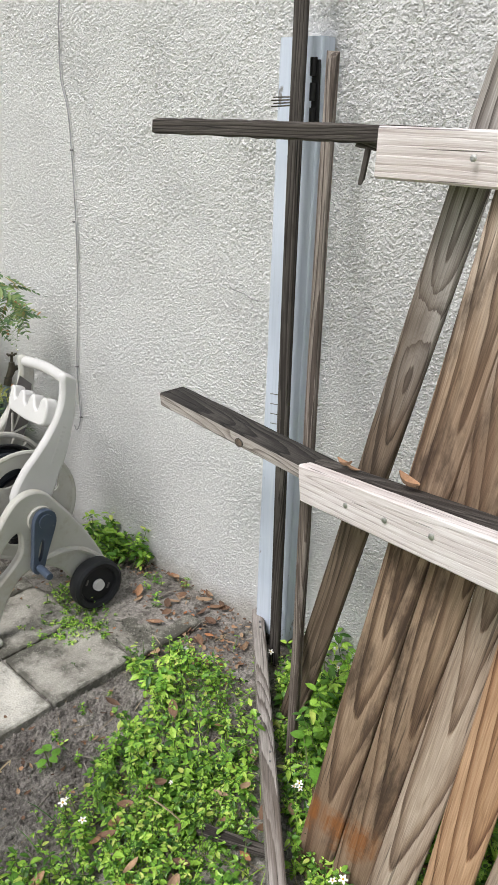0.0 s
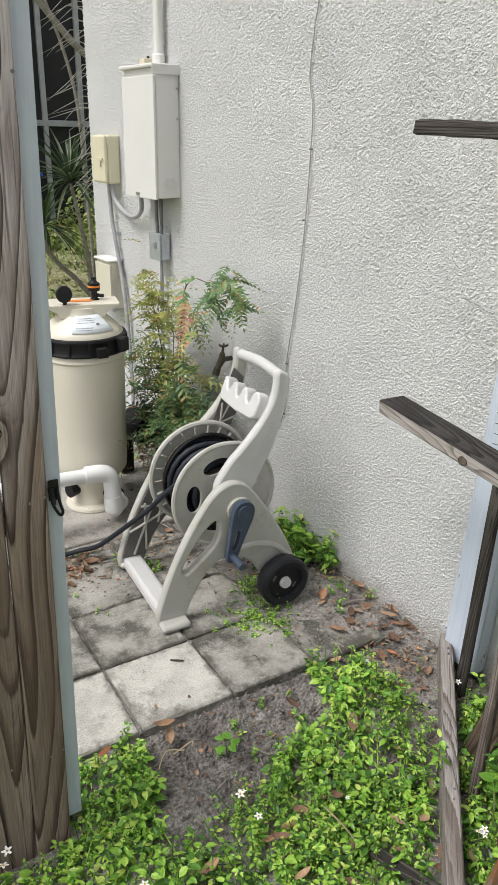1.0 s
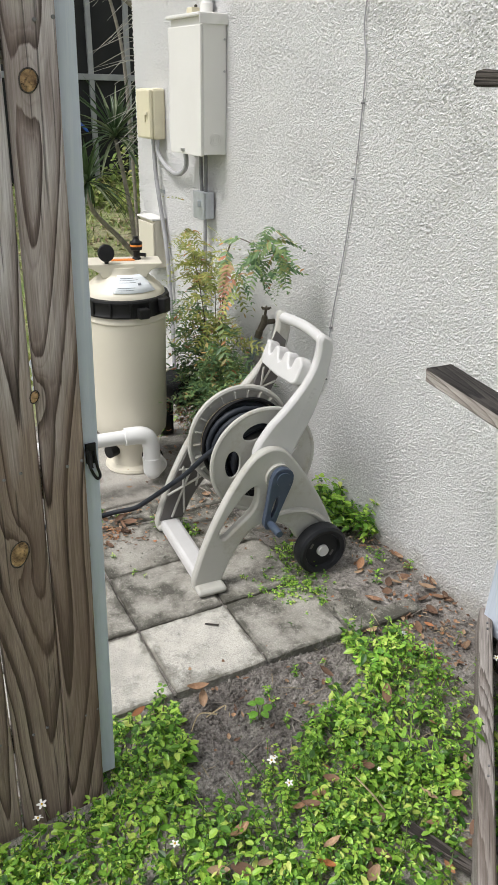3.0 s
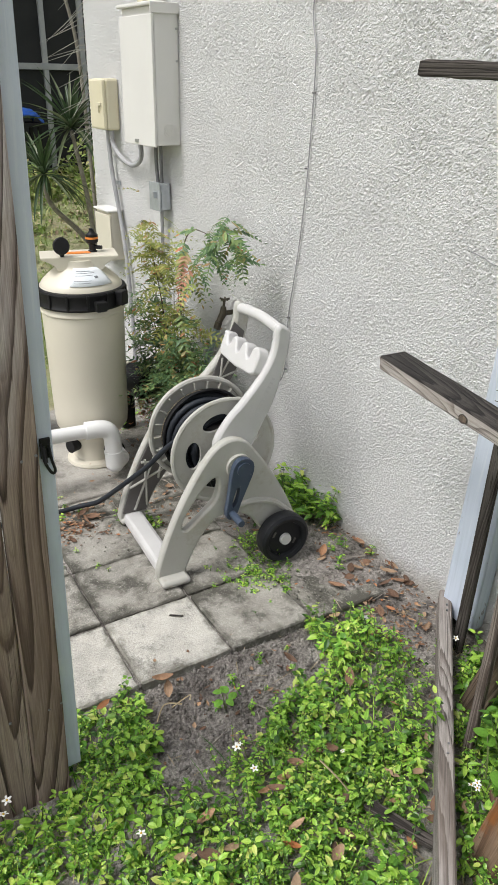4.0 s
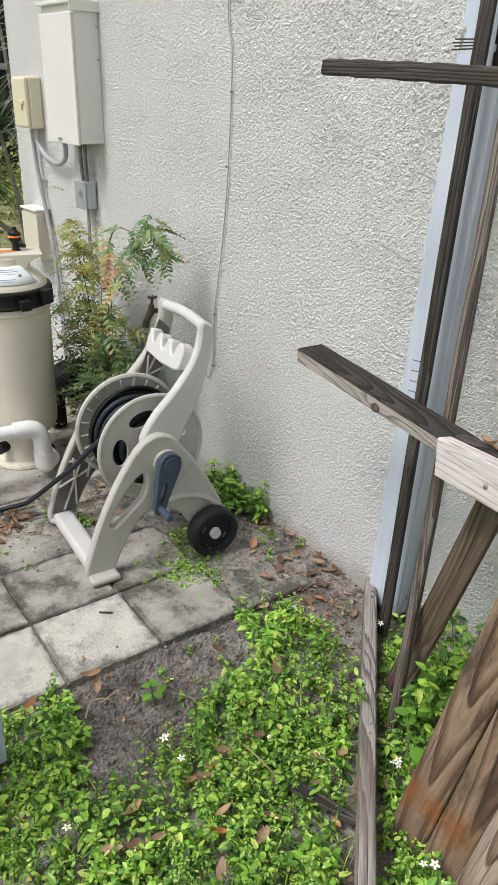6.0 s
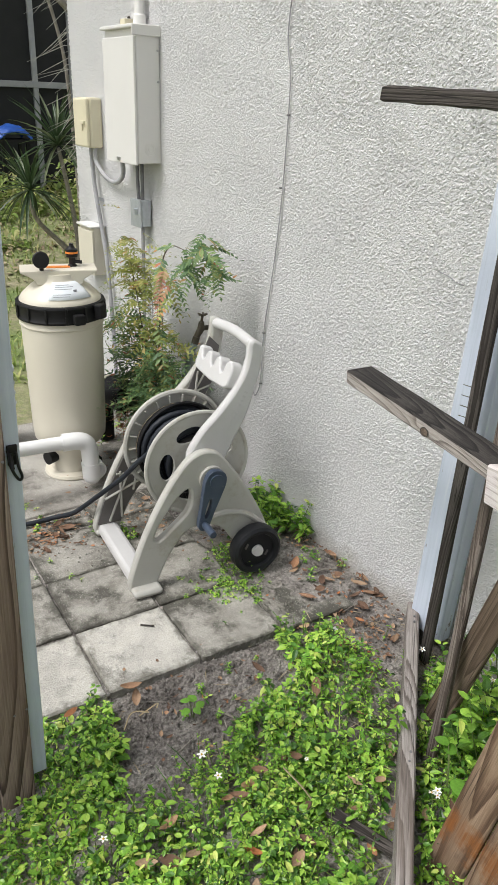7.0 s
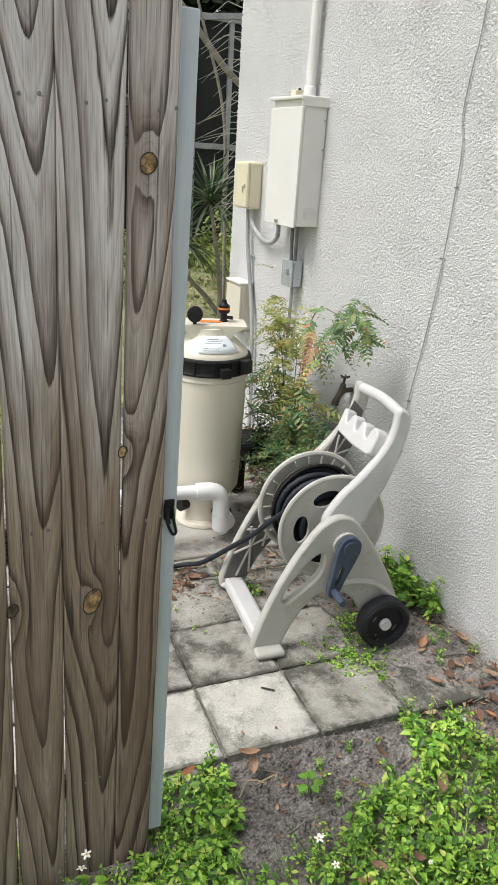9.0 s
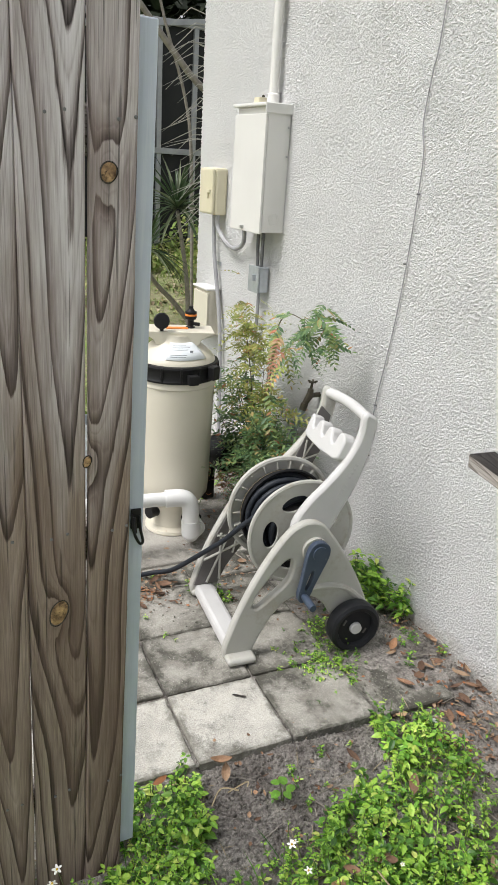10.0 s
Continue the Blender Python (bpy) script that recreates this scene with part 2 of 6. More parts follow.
def soil(name):
    m, n, l, b = material(name, 0.95)
    v = coords(n, l)
    col = ramp(n, l, noise_at(n, l, v, 5.5, 8, 0.65), [(0.3, (0.15, 0.132, 0.118)), (0.5, (0.40, 0.37, 0.34)), (0.72, (0.62, 0.59, 0.55))])
    gr = noise_at(n, l, v, 120, 6, 0.75)
    damp = noise_at(n, l, v, 22, 7, 0.7)
    col = mix(n, l, ramp(n, l, damp, [(0.47, grey(0)), (0.62, grey(0.85))]), col, (0.09, 0.077, 0.069))
    col = mix(n, l, 0.75, col, ramp(n, l, gr, [(0.3, grey(0.1)), (0.7, grey(0.75))]), "OVERLAY")
    # lawn beyond the house
    sep = n.new("ShaderNodeSeparateXYZ")
    l.new(v, sep.inputs[0])
    lawn = ramp(n, l, noise_at(n, l, v, 2.1, 8, 0.75), [(0.36, (0.42, 0.36, 0.26)), (0.5, (0.28, 0.30, 0.14)), (0.66, (0.18, 0.27, 0.08))])
    lawn = mix(n, l, 0.5, lawn, ramp(n, l, noise_at(n, l, v, 38, 6, 0.8), [(0.3, grey(0.15)), (0.7, grey(0.8))]), "OVERLAY")
    # the soil lies bare only beside the wall and the paving
    ox = maths(n, l, "ADD", sep.outputs[0], 1.35)
    dx = maths(n, l, "MAXIMUM", maths(n, l, "MULTIPLY", ox, -0.62), maths(n, l, "MULTIPLY", ox, 0.8))
    dy = maths(n, l, "MULTIPLY", maths(n, l, "ABSOLUTE", maths(n, l, "SUBTRACT", sep.outputs[1], 1.0)), 0.85)
    away = maths(n, l, "ADD", maths(n, l, "MAXIMUM", dx, dy), maths(n, l, "MULTIPLY", maths(n, l, "SUBTRACT", noise_at(n, l, v, 2.6, 7, 0.7), 0.5), 0.9))
    far = ramp(n, l, maths(n, l, "MULTIPLY", away, 0.5), [(0.66, grey(0)), (0.74, grey(1))])
    col = mix(n, l, far, col, lawn)
    l.new(col, b.inputs["Base Color"])
    bump(n, l, b, maths(n, l, "ADD", gr, noise_at(n, l, v, 40, 5, 0.6)), 0.9, 0.012)
    return m


def leafy(name, stops, rough=0.5, through=0.25):
    """Leaf surface; each leaf takes its own tone from a random value per island."""
    m, n, l, b = material(name, rough)
    g = n.new("ShaderNodeNewGeometry")
    col = ramp(n, l, g.outputs["Random Per Island"], stops)
    v = coords(n, l)
    col = mix(n, l, 0.8, col, ramp(n, l, noise_at(n, l, v, 5, 3, 0.6), [(0.3, grey(0.25)), (0.7, grey(0.72))]), "OVERLAY")
    col = mix(n, l, 0.4, col, ramp(n, l, noise_at(n, l, v, 160, 4, 0.6), [(0.3, grey(0.3)), (0.7, grey(0.7))]), "OVERLAY")
    l.new(col, b.inputs["Base Color"])
    tr, ad = n.new("ShaderNodeBsdfTranslucent"), n.new("ShaderNodeMixShader")
    l.new(col, tr.inputs[0])
    ad.inputs[0].default_value = through
    l.new(b.outputs[0], ad.inputs[1])
    l.new(tr.outputs[0], ad.inputs[2])
    l.new(ad.outputs[0], n["Material Output"].inputs[0])
    return m


STUCCO = stucco("stucco")
GATEWOOD = wood("weathered_gate_wood", (0.020, 0.014, 0.014), (0.41, 0.358, 0.378), (0.96, 0.935, 1.0), 33, (0.33, 0.262, 0.258), contrast=0.74, foot_tint=(0.46, 0.365, 0.275))
GREYWOOD = wood("weathered_grey_wood", (0.035, 0.028, 0.024), (0.23, 0.205, 0.19), (0.55, 0.52, 0.495), 105, (0.15, 0.12, 0.098), contrast=0.55)
BRACEWOOD = wood("brown_foot_grey_wood", (0.035, 0.028, 0.024), (0.26, 0.235, 0.215), (0.56, 0.53, 0.50), 60, (0.17, 0.135, 0.11), contrast=0.58, foot_tint=(0.42, 0.31, 0.21))
BROWNWOOD = wood("weathered_brown_wood", (0.055, 0.031, 0.02), (0.27, 0.195, 0.142), (0.50, 0.41, 0.335), 34, (0.17, 0.115, 0.08), contrast=0.62)
PALEWOOD = wood("bleached_wood", (0.30, 0.24, 0.225), (0.66, 0.605, 0.60), (0.85, 0.82, 0.82), 75, (0.56, 0.48, 0.46), 0.85, 0.8, 0.40)
DARKWOOD = wood("rotten_dark_wood", (0.006, 0.005, 0.004), (0.030, 0.025, 0.022), (0.19, 0.17, 0.155), 120, (0.028, 0.021, 0.017), 0.9, 0.9, 0.5)
TANWOOD = wood("fresh_tan_wood", (0.11, 0.05, 0.025), (0.33, 0.19, 0.105), (0.52, 0.34, 0.215), 38, (0.25, 0.125, 0.06))
STAINWOOD = wood("stained_brown_wood", (0.05, 0.030, 0.02), (0.31, 0.238, 0.182), (0.60, 0.51, 0.43), 34, (0.20, 0.13, 0.088), contrast=0.62, lichen=(0.36, 0.15, 0.035), foot_tint=(0.58, 0.48, 0.38))
STAKEWOOD = wood("dark_stake_wood", (0.018, 0.014, 0.012), (0.12, 0.095, 0.08), (0.40, 0.355, 0.315), 90, (0.07, 0.05, 0.04), contrast=0.5)
BLACKWOOD = wood("black_rotten_wood", (0.004, 0.0035, 0.003), (0.014, 0.012, 0.011), (0.09, 0.08, 0.072), 90, (0.012, 0.010, 0.009), 0.9, 0.9, 0.5)
RAILWOOD = wood("weathered_rail_wood", (0.06, 0.048, 0.042), (0.30, 0.265, 0.245), (0.55, 0.515, 0.49), 60, (0.22, 0.185, 0.165), contrast=0.5)
BLUEPAINT = speckled("pale_blue_paint", (0.535, 0.595, 0.70), (0.605, 0.66, 0.765), 6, 0.6, bumpy=0.3, fine=120)


def weather_paint(m):
    """Brush streaks along the board and flakes that bare the grey wood."""
    n, l = m.node_tree.nodes, m.node_tree.links
    b = n["Principled BSDF"]
    col = b.inputs["Base Color"].links[0].from_socket
    streak = noise_at(n, l, coords(n, l, (70, 70, 2.5)), 1.0, 5, 0.65)
    col = mix(n, l, ramp(n, l, streak, [(0.30, grey(0.55)), (0.48, grey(0))]), col, (0.42, 0.48, 0.56))
    col = mix(n, l, ramp(n, l, streak, [(0.58, grey(0)), (0.72, grey(0.5))]), col, (0.74, 0.78, 0.83))
    flake = noise_at(n, l, coords(n, l, (26, 26, 7)), 1.0, 8, 0.7)
    col = mix(n, l, ramp(n, l, flake, [(0.64, grey(0)), (0.67, grey(0.9))]), col, (0.20, 0.185, 0.175))
    l.new(col, b.inputs["Base Color"])


weather_paint(BLUEPAINT)
CREAM = speckled("cream_plastic", (0.64, 0.60, 0.50), (0.70, 0.66, 0.555), 3, 0.38, dirt=(0.46, 0.41, 0.32), dirt_at=0.68)
IVORY = speckled("aged_ivory_plastic", (0.66, 0.61, 0.44), (0.71, 0.66, 0.50), 5, 0.45)
BLACK = speckled("black_plastic", (0.006, 0.006, 0.007), (0.012, 0.012, 0.013), 20, 0.5)
BLACK.node_tree.nodes["Principled BSDF"].inputs["Specular IOR Level"].default_value = 0.3
WHEELBLACK = speckled("glossy_black_plastic", (0.008, 0.009, 0.011), (0.014, 0.015, 0.018), 20, 0.5)
WHEELBLACK.node_tree.nodes["Principled BSDF"].inputs["Specular IOR Level"].default_value = 0.3
RUBBER = speckled("black_hose_rubber", (0.013, 0.016, 0.022), (0.024, 0.029, 0.038), 9, 0.52)
RUBBER.node_tree.nodes["Principled BSDF"].inputs["Specular IOR Level"].default_value = 0.3
PVC = speckled("white_pvc", (0.80, 0.80, 0.79), (0.84, 0.84, 0.83), 5, 0.32, dirt=(0.6, 0.57, 0.5), dirt_at=0.72)
REELGREY = speckled("pale_grey_plastic", (0.415, 0.41, 0.375), (0.485, 0.48, 0.445), 5, 0.48, bumpy=0.15, dirt=(0.38, 0.355, 0.30), dirt_at=0.52)
REELLIGHT = speckled("light_grey_plastic", (0.52, 0.515, 0.51), (0.60, 0.595, 0.59), 6, 0.5, dirt=(0.45, 0.43, 0.40), dirt_at=0.68)
REELDARK = speckled("dark_grey_plastic", (0.095, 0.088, 0.085), (0.14, 0.13, 0.125), 6, 0.6)
CRANKBLUE = speckled("slate_blue_plastic", (0.035, 0.052, 0.085), (0.062, 0.082, 0.12), 14, 0.4, dirt=(0.16, 0.18, 0.21), dirt_at=0.6)
BOXPAINT = speckled("painted_steel_box", (0.70, 0.69, 0.665), (0.75, 0.74, 0.715), 3, 0.5, dirt=(0.55, 0.52, 0.47), dirt_at=0.7)
DARKPIPE = speckled("dark_grey_conduit", (0.13, 0.13, 0.135), (0.22, 0.22, 0.225), 20, 0.6)
GALV = speckled("galvanised_steel", (0.42, 0.45, 0.48), (0.55, 0.58, 0.61), 30, 0.42, 0.5)
CONDUIT = speckled("grey_conduit", (0.30, 0.30, 0.315), (0.44, 0.44, 0.455), 12, 0.55, dirt=(0.14, 0.135, 0.13), dirt_at=0.58)
PAVER = concrete("paver_concrete", (0.40, 0.383, 0.343), (0.25, 0.238, 0.205), (0.075, 0.072, 0.058), 11.0, 0.50, 0.12)
PAVERPALE = concrete("pale_paver_concrete", (0.58, 0.565, 0.52), (0.44, 0.425, 0.38), (0.17, 0.162, 0.135), 12, 0.56, 0.12)
PAD = concrete("pad_concrete", (0.46, 0.44, 0.40), (0.30, 0.28, 0.25), (0.09, 0.085, 0.07), 5, 0.50)
SOIL = soil("soil")
WEED = leafy("weed_leaf", [(0.0, (0.025, 0.08, 0.015)), (0.3, (0.13, 0.31, 0.04)), (0.62, (0.30, 0.55, 0.07)), (0.9, (0.46, 0.69, 0.11)), (1.0, (0.62, 0.69, 0.18))], 0.36, 0.27)
BUSH = leafy("bush_leaf", [(0.0, (0.07, 0.14, 0.06)), (0.5, (0.17, 0.29, 0.12)), (0.88, (0.28, 0.37, 0.13)), (0.96, (0.42, 0.33, 0.14)), (1.0, (0.52, 0.17, 0.08))])
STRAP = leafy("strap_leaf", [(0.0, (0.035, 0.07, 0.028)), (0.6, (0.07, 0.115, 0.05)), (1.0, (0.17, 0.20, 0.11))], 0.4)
DEADLEAF = leafy("dead_leaf", [(0.0, (0.10, 0.06, 0.042)), (0.45, (0.27, 0.155, 0.095)), (0.8, (0.44, 0.31, 0.20)), (1.0, (0.46, 0.17, 0.06))], 0.8, 0.1)
STRAW = leafy("dry_straw", [(0.0, (0.25, 0.19, 0.11)), (1.0, (0.50, 0.42, 0.28))], 0.85, 0.1)
PETAL = speckled("white_petal", (0.82, 0.82, 0.78), (0.88, 0.88, 0.85), 20, 0.6)
YELLOW = speckled("yellow_floret", (0.55, 0.36, 0.03), (0.65, 0.45, 0.05), 90, 0.7)
STEM = speckled("green_stem", (0.10, 0.15, 0.04), (0.16, 0.20, 0.07), 20, 0.6)
BARK = speckled("pale_bark", (0.20, 0.18, 0.155), (0.34, 0.31, 0.27), 25, 0.9, bumpy=0.6, fine=80)
DRYFROND = speckled("dry_palm_frond", (0.34, 0.33, 0.30), (0.52, 0.50, 0.45), 25, 0.8)
YELLOWLEAF = leafy("yellow_green_leaf", [(0.0, (0.20, 0.26, 0.06)), (0.6, (0.36, 0.38, 0.10)), (0.93, (0.46, 0.42, 0.14)), (1.0, (0.5, 0.18, 0.09))])
REDLEAF = leafy("red_leaf", [(0.0, (0.30, 0.12, 0.06)), (0.5, (0.46, 0.21, 0.12)), (1.0, (0.50, 0.36, 0.18))])
LAWN = leafy("lawn_blade", [(0.0, (0.16, 0.24, 0.05)), (0.6, (0.27, 0.36, 0.09)), (1.0, (0.48, 0.44, 0.20))], 0.6)
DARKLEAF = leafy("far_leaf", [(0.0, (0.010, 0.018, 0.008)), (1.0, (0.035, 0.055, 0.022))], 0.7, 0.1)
ALU = speckled("grey_aluminium", (0.30, 0.31, 0.325), (0.40, 0.41, 0.425), 8, 0.5, 0.3)
SCREEN = speckled("black_screen_mesh", (0.010, 0.011, 0.012), (0.018, 0.019, 0.020), 3, 0.8)
BLUE = speckled("blue_tarp", (0.01, 0.06, 0.30), (0.02, 0.10, 0.42), 8, 0.5)
TWIG = speckled("dark_twig", (0.06, 0.045, 0.035), (0.12, 0.09, 0.07), 30, 0.85)
LABEL = speckled("white_label", (0.72, 0.76, 0.80), (0.77, 0.81, 0.84), 10, 0.65)
INK = speckled("grey_print", (0.30, 0.32, 0.35), (0.36, 0.38, 0.41), 30, 0.6)
ORANGE = speckled("orange_sticker", (0.75, 0.22, 0.03), (0.80, 0.27, 0.05), 30, 0.5)
RUST = speckled("rusty_steel", (0.10, 0.045, 0.025), (0.20, 0.10, 0.06), 60, 0.85, 0.2)
BRASS = speckled("dull_brass", (0.05, 0.045, 0.035), (0.09, 0.075, 0.05), 60, 0.55, 0.5)
GREENHOSE = speckled("grey_green_hose", (0.18, 0.24, 0.235), (0.25, 0.31, 0.30), 20, 0.55)
STEEL = speckled("dull_steel", (0.42, 0.42, 0.42), (0.55, 0.55, 0.54), 90, 0.4, 0.8)


KNOT = speckled("knot_wood", (0.09, 0.045, 0.024), (0.60, 0.39, 0.20), 70, 0.7, bumpy=0.6, fine=200, dirt=(0.02, 0.013, 0.009), dirt_at=0.53)
GREYKNOT = speckled("grey_knot_wood", (0.05, 0.035, 0.027), (0.20, 0.15, 0.115), 60, 0.8, bumpy=0.5, fine=200, dirt=(0.02, 0.015, 0.012), dirt_at=0.52)


# ---- mesh tools ----
def mesh_of(bm, name, smooth=False):
    me = bpy.data.meshes.new(name)
    bmesh.ops.recalc_face_normals(bm, faces=bm.faces[:])
    bm.to_mesh(me)
    bm.free()
    if smooth:
        me.shade_smooth()
        me.set_sharp_from_angle(angle=radians(38))
    return me


def part(name, bm, mat, parent=None, label="", m=None, smooth=False, bevel=0.0):
    me = bm if isinstance(bm, bpy.types.Mesh) else mesh_of(bm, name, smooth)
    if not me.materials:
        me.materials.append(mat)
    ob = new(name, me)
    if bevel:
        md = ob.modifiers.new("edges", "BEVEL")
        md.width, md.segments, md.limit_method, md.angle_limit = bevel, 2, "ANGLE", radians(40)
    if parent:
        ob.parent = parent
    if m is not None:
        ob.matrix_basis = m
    return tagged(ob, label) if label else ob


def thing(name, label, category, m=None, group="", kind=""):
    ob = new(name)
    ob.empty_display_size = 0.05
    if m is not None:
        ob.matrix_basis = m
    return tagged(ob, label, category, group, kind)


def add_box(bm, size, centre=(0, 0, 0), m=None):
    t = Matrix.Translation(centre) @ Matrix.Diagonal((*size, 1))
    bmesh.ops.create_cube(bm, size=1.0, matrix=(m @ t) if m else t)
    return bm


def box(size, centre=(0, 0, 0), m=None):
    return add_box(bmesh.new(), size, centre, m)


def smooth_line(pts, steps=6, closed=False):
    """Points along a rounded line through pts."""
    p = [Vector(q) for q in pts]
    n, out = len(p), []
    for i in range(n if closed else n - 1):
        a, b, c, d = (p[(i + k) % n] if closed else p[min(max(i + k, 0), n - 1)] for k in (-1, 0, 1, 2))
        for s in range(steps):
            t = s / steps
            out.append(0.5 * (2 * b + (c - a) * t + (2 * a - 5 * b + 4 * c - d) * t * t + (3 * b - a - 3 * c + d) * t ** 3))
    if not closed:
        out.append(p[-1])
    return out


def add_tube(bm, pts, r, sides=8, cap=True):
    """A round tube along pts; r is one radius or one for each point."""
    pts = [Vector(p) for p in pts]
    rs = [r] * len(pts) if isinstance(r, (int, float)) else r
    rings, up = [], None
    for i, p in enumerate(pts):
        d = (pts[min(i + 1, len(pts) - 1)] - pts[max(i - 1, 0)]).normalized()
        if up is None:
            up = d.orthogonal().normalized()
        up = (up - d * up.dot(d)).normalized()
        w = d.cross(up)
        rings.append([bm.verts.new(p + (up * math.cos(a) + w * math.sin(a)) * rs[i]) for a in (2 * math.pi * k / sides for k in range(sides))])
    for a, b in zip(rings, rings[1:]):
        for k in range(sides):
            bm.faces.new((a[k], a[(k + 1) % sides], b[(k + 1) % sides], b[k]))
    if cap:
        bm.faces.new(rings[0][::-1])
        bm.faces.new(rings[-1])
    return bm


def tube(pts, r, sides=8):
    return add_tube(bmesh.new(), pts, r, sides)


def lathe(profile, sides=40):
    """A body turned about z from (radius, height) pairs."""
    bm, rings = bmesh.new(), []
    for r, z in profile:
        rings.append([bm.verts.new((r * math.cos(a), r * math.sin(a), z)) for a in (2 * math.pi * k / sides for k in range(sides))])
    for a, b in zip(rings, rings[1:]):
        for k in range(sides):
            bm.faces.new((a[k], a[(k + 1) % sides], b[(k + 1) % sides], b[k]))
    bm.faces.new(rings[0][::-1])
    bm.faces.new(rings[-1])
    return bm


def plate(outline, thick, holes=()):
    """A flat plate in the x-z plane with holes, from y = 0 to y = thick."""
    bm = bmesh.new()
    edges = []
    for loop in (outline, *holes):
        vs = [bm.verts.new((p[0], 0, p[1])) for p in loop]
        edges += [bm.edges.new((vs[k], vs[(k + 1) % len(vs)])) for k in range(len(vs))]
    fill = bmesh.ops.triangle_fill(bm, use_beauty=True, use_dissolve=False, edges=edges)
    faces = [g for g in fill["geom"] if isinstance(g, bmesh.types.BMFace)]
    ext = bmesh.ops.extrude_face_region(bm, geom=faces)
    bmesh.ops.translate(bm, verts=[g for g in ext["geom"] if isinstance(g, bmesh.types.BMVert)], vec=(0, thick, 0))
    bmesh.ops.dissolve_limit(bm, angle_limit=radians(1), verts=bm.verts[:], edges=bm.edges[:])
    return bm


def circle(cx, cz, r, sides=48, rz=None, turn=0.0):
    rz = rz or r
    out = []
    for k in range(sides):
        a = 2 * math.pi * k / sides
        x, z = r * math.cos(a), rz * math.sin(a)
        out.append((cx + x * math.cos(turn) - z * math.sin(turn), cz + x * math.sin(turn) + z * math.cos(turn)))
    return out


def board(length, width, thick, seed=0, warp=0.0, ragged=0.0, cuts=14):
    """A sawn board along local z with eased, slightly uneven edges; ragged: how far its end is broken."""
    rnd = random.Random(seed)
    bm, rings = bmesh.new(), []
    e = min(0.004, thick * 0.2)
    prof = [(-width / 2 + e, -thick / 2), (width / 2 - e, -thick / 2), (width / 2, -thick / 2 + e), (width / 2, thick / 2 - e),
            (width / 2 - e, thick / 2), (-width / 2 + e, thick / 2), (-width / 2, thick / 2 - e), (-width / 2, -thick / 2 + e)]
    ph = rnd.uniform(0, 6)
    for k in range(cuts + 1):
        z = length * k / cuts
        dx, dy = warp * math.sin(z * 2.1 + ph), warp * 0.7 * math.sin(z * 1.5 + ph * 2)
        wv = 1 + rnd.uniform(-0.012, 0.012) * (1 + ragged * 260)
        ring = []
        for q in prof:
            zz = z + (rnd.uniform(-ragged, ragged * 0.4) if k == cuts else 0)
            ring.append(bm.verts.new((q[0] * wv + dx, q[1] + dy, zz)))
        rings.append(ring)
    for a, b in zip(rings, rings[1:]):
        for k in range(8):
            bm.faces.new((a[k], a[(k + 1) % 8], b[(k + 1) % 8], b[k]))
    bm.faces.new(rings[0][::-1])
    bm.faces.new(rings[-1])
    return bm


def along(p0, p1, face=(0, -1, 0)):
    """The pose whose local z runs from p0 to p1 and whose local -y looks towards face."""
    p0, p1 = Vector(p0), Vector(p1)
    z = (p1 - p0).normalized()
    y = -(Vector(face) - z * Vector(face).dot(z)).normalized()
    x = y.cross(z)
    m = Matrix((x, y, z)).transposed().to_4x4()
    m.translation = p0
    return m


def strew(bm, m, length, width, fold=0.3, curl=0.0, segs=3, tip=0.0):
    """One leaf blade of a few faces, in the pose m, along local y."""
    rows = []
    for k in range(segs + 1):
        t = k / segs
        w = width * 0.5 * (math.sin(math.pi * min(1, 0.12 + t * 0.88)) ** 0.8 if k < segs else tip)
        z = -curl * t * t * length
        if k == segs and tip == 0:
            rows.append([bm.verts.new(m @ Vector((0, length, z)))])
        else:
            rows.append([bm.verts.new(m @ Vector((s * w, t * length, z + fold * abs(s) * w))) for s in (-1, 0, 1)])
    for a, b in zip(rows, rows[1:]):
        if len(b) == 1:
            bm.faces.new((a[0], a[1], b[0]))
            bm.faces.new((a[1], a[2], b[0]))
        else:
            for s in (0, 1):
                bm.faces.new((a[s], a[s + 1], b[s + 1], b[s]))


def turn(rx=0.0, ry=0.0, rz=0.0):
    return Euler((rx, ry, rz)).to_matrix().to_4x4()


def knot(parent, x, z, rx, rz, thick, turned=0.0, key="a", mat=None):
    """A brown knot let into the face of a board, with a dark ring round it."""
    parent["knot_x_" + key], parent["knot_z_" + key] = x, z + 5.0
    bm = bmesh.new()
    bmesh.ops.create_icosphere(bm, subdivisions=3, radius=1.0, matrix=Matrix.Diagonal((rx * 0.85, 0.0018, rz * 0.85, 1)))
    for v in bm.verts:
        v.co *= 1 + 0.12 * noise.noise(v.co * 90)
    k = part("knot", bm, mat or KNOT, parent, m=Matrix.Translation((x, -thick / 2 - 0.0002, z)) @ turn(0, turned, 0), smooth=True)
    ring = [(0.9 * rx * math.cos(q) * (1 + 0.05 * math.sin(3 * q)), 0, 0.9 * rz * math.sin(q)) for q in np.linspace(0, 2 * math.pi, 30)]
    part("knot_rim", tube(ring, 0.0014, 6), DARKWOOD, k)


# ---- ground ----
WALL_Y = 1.863


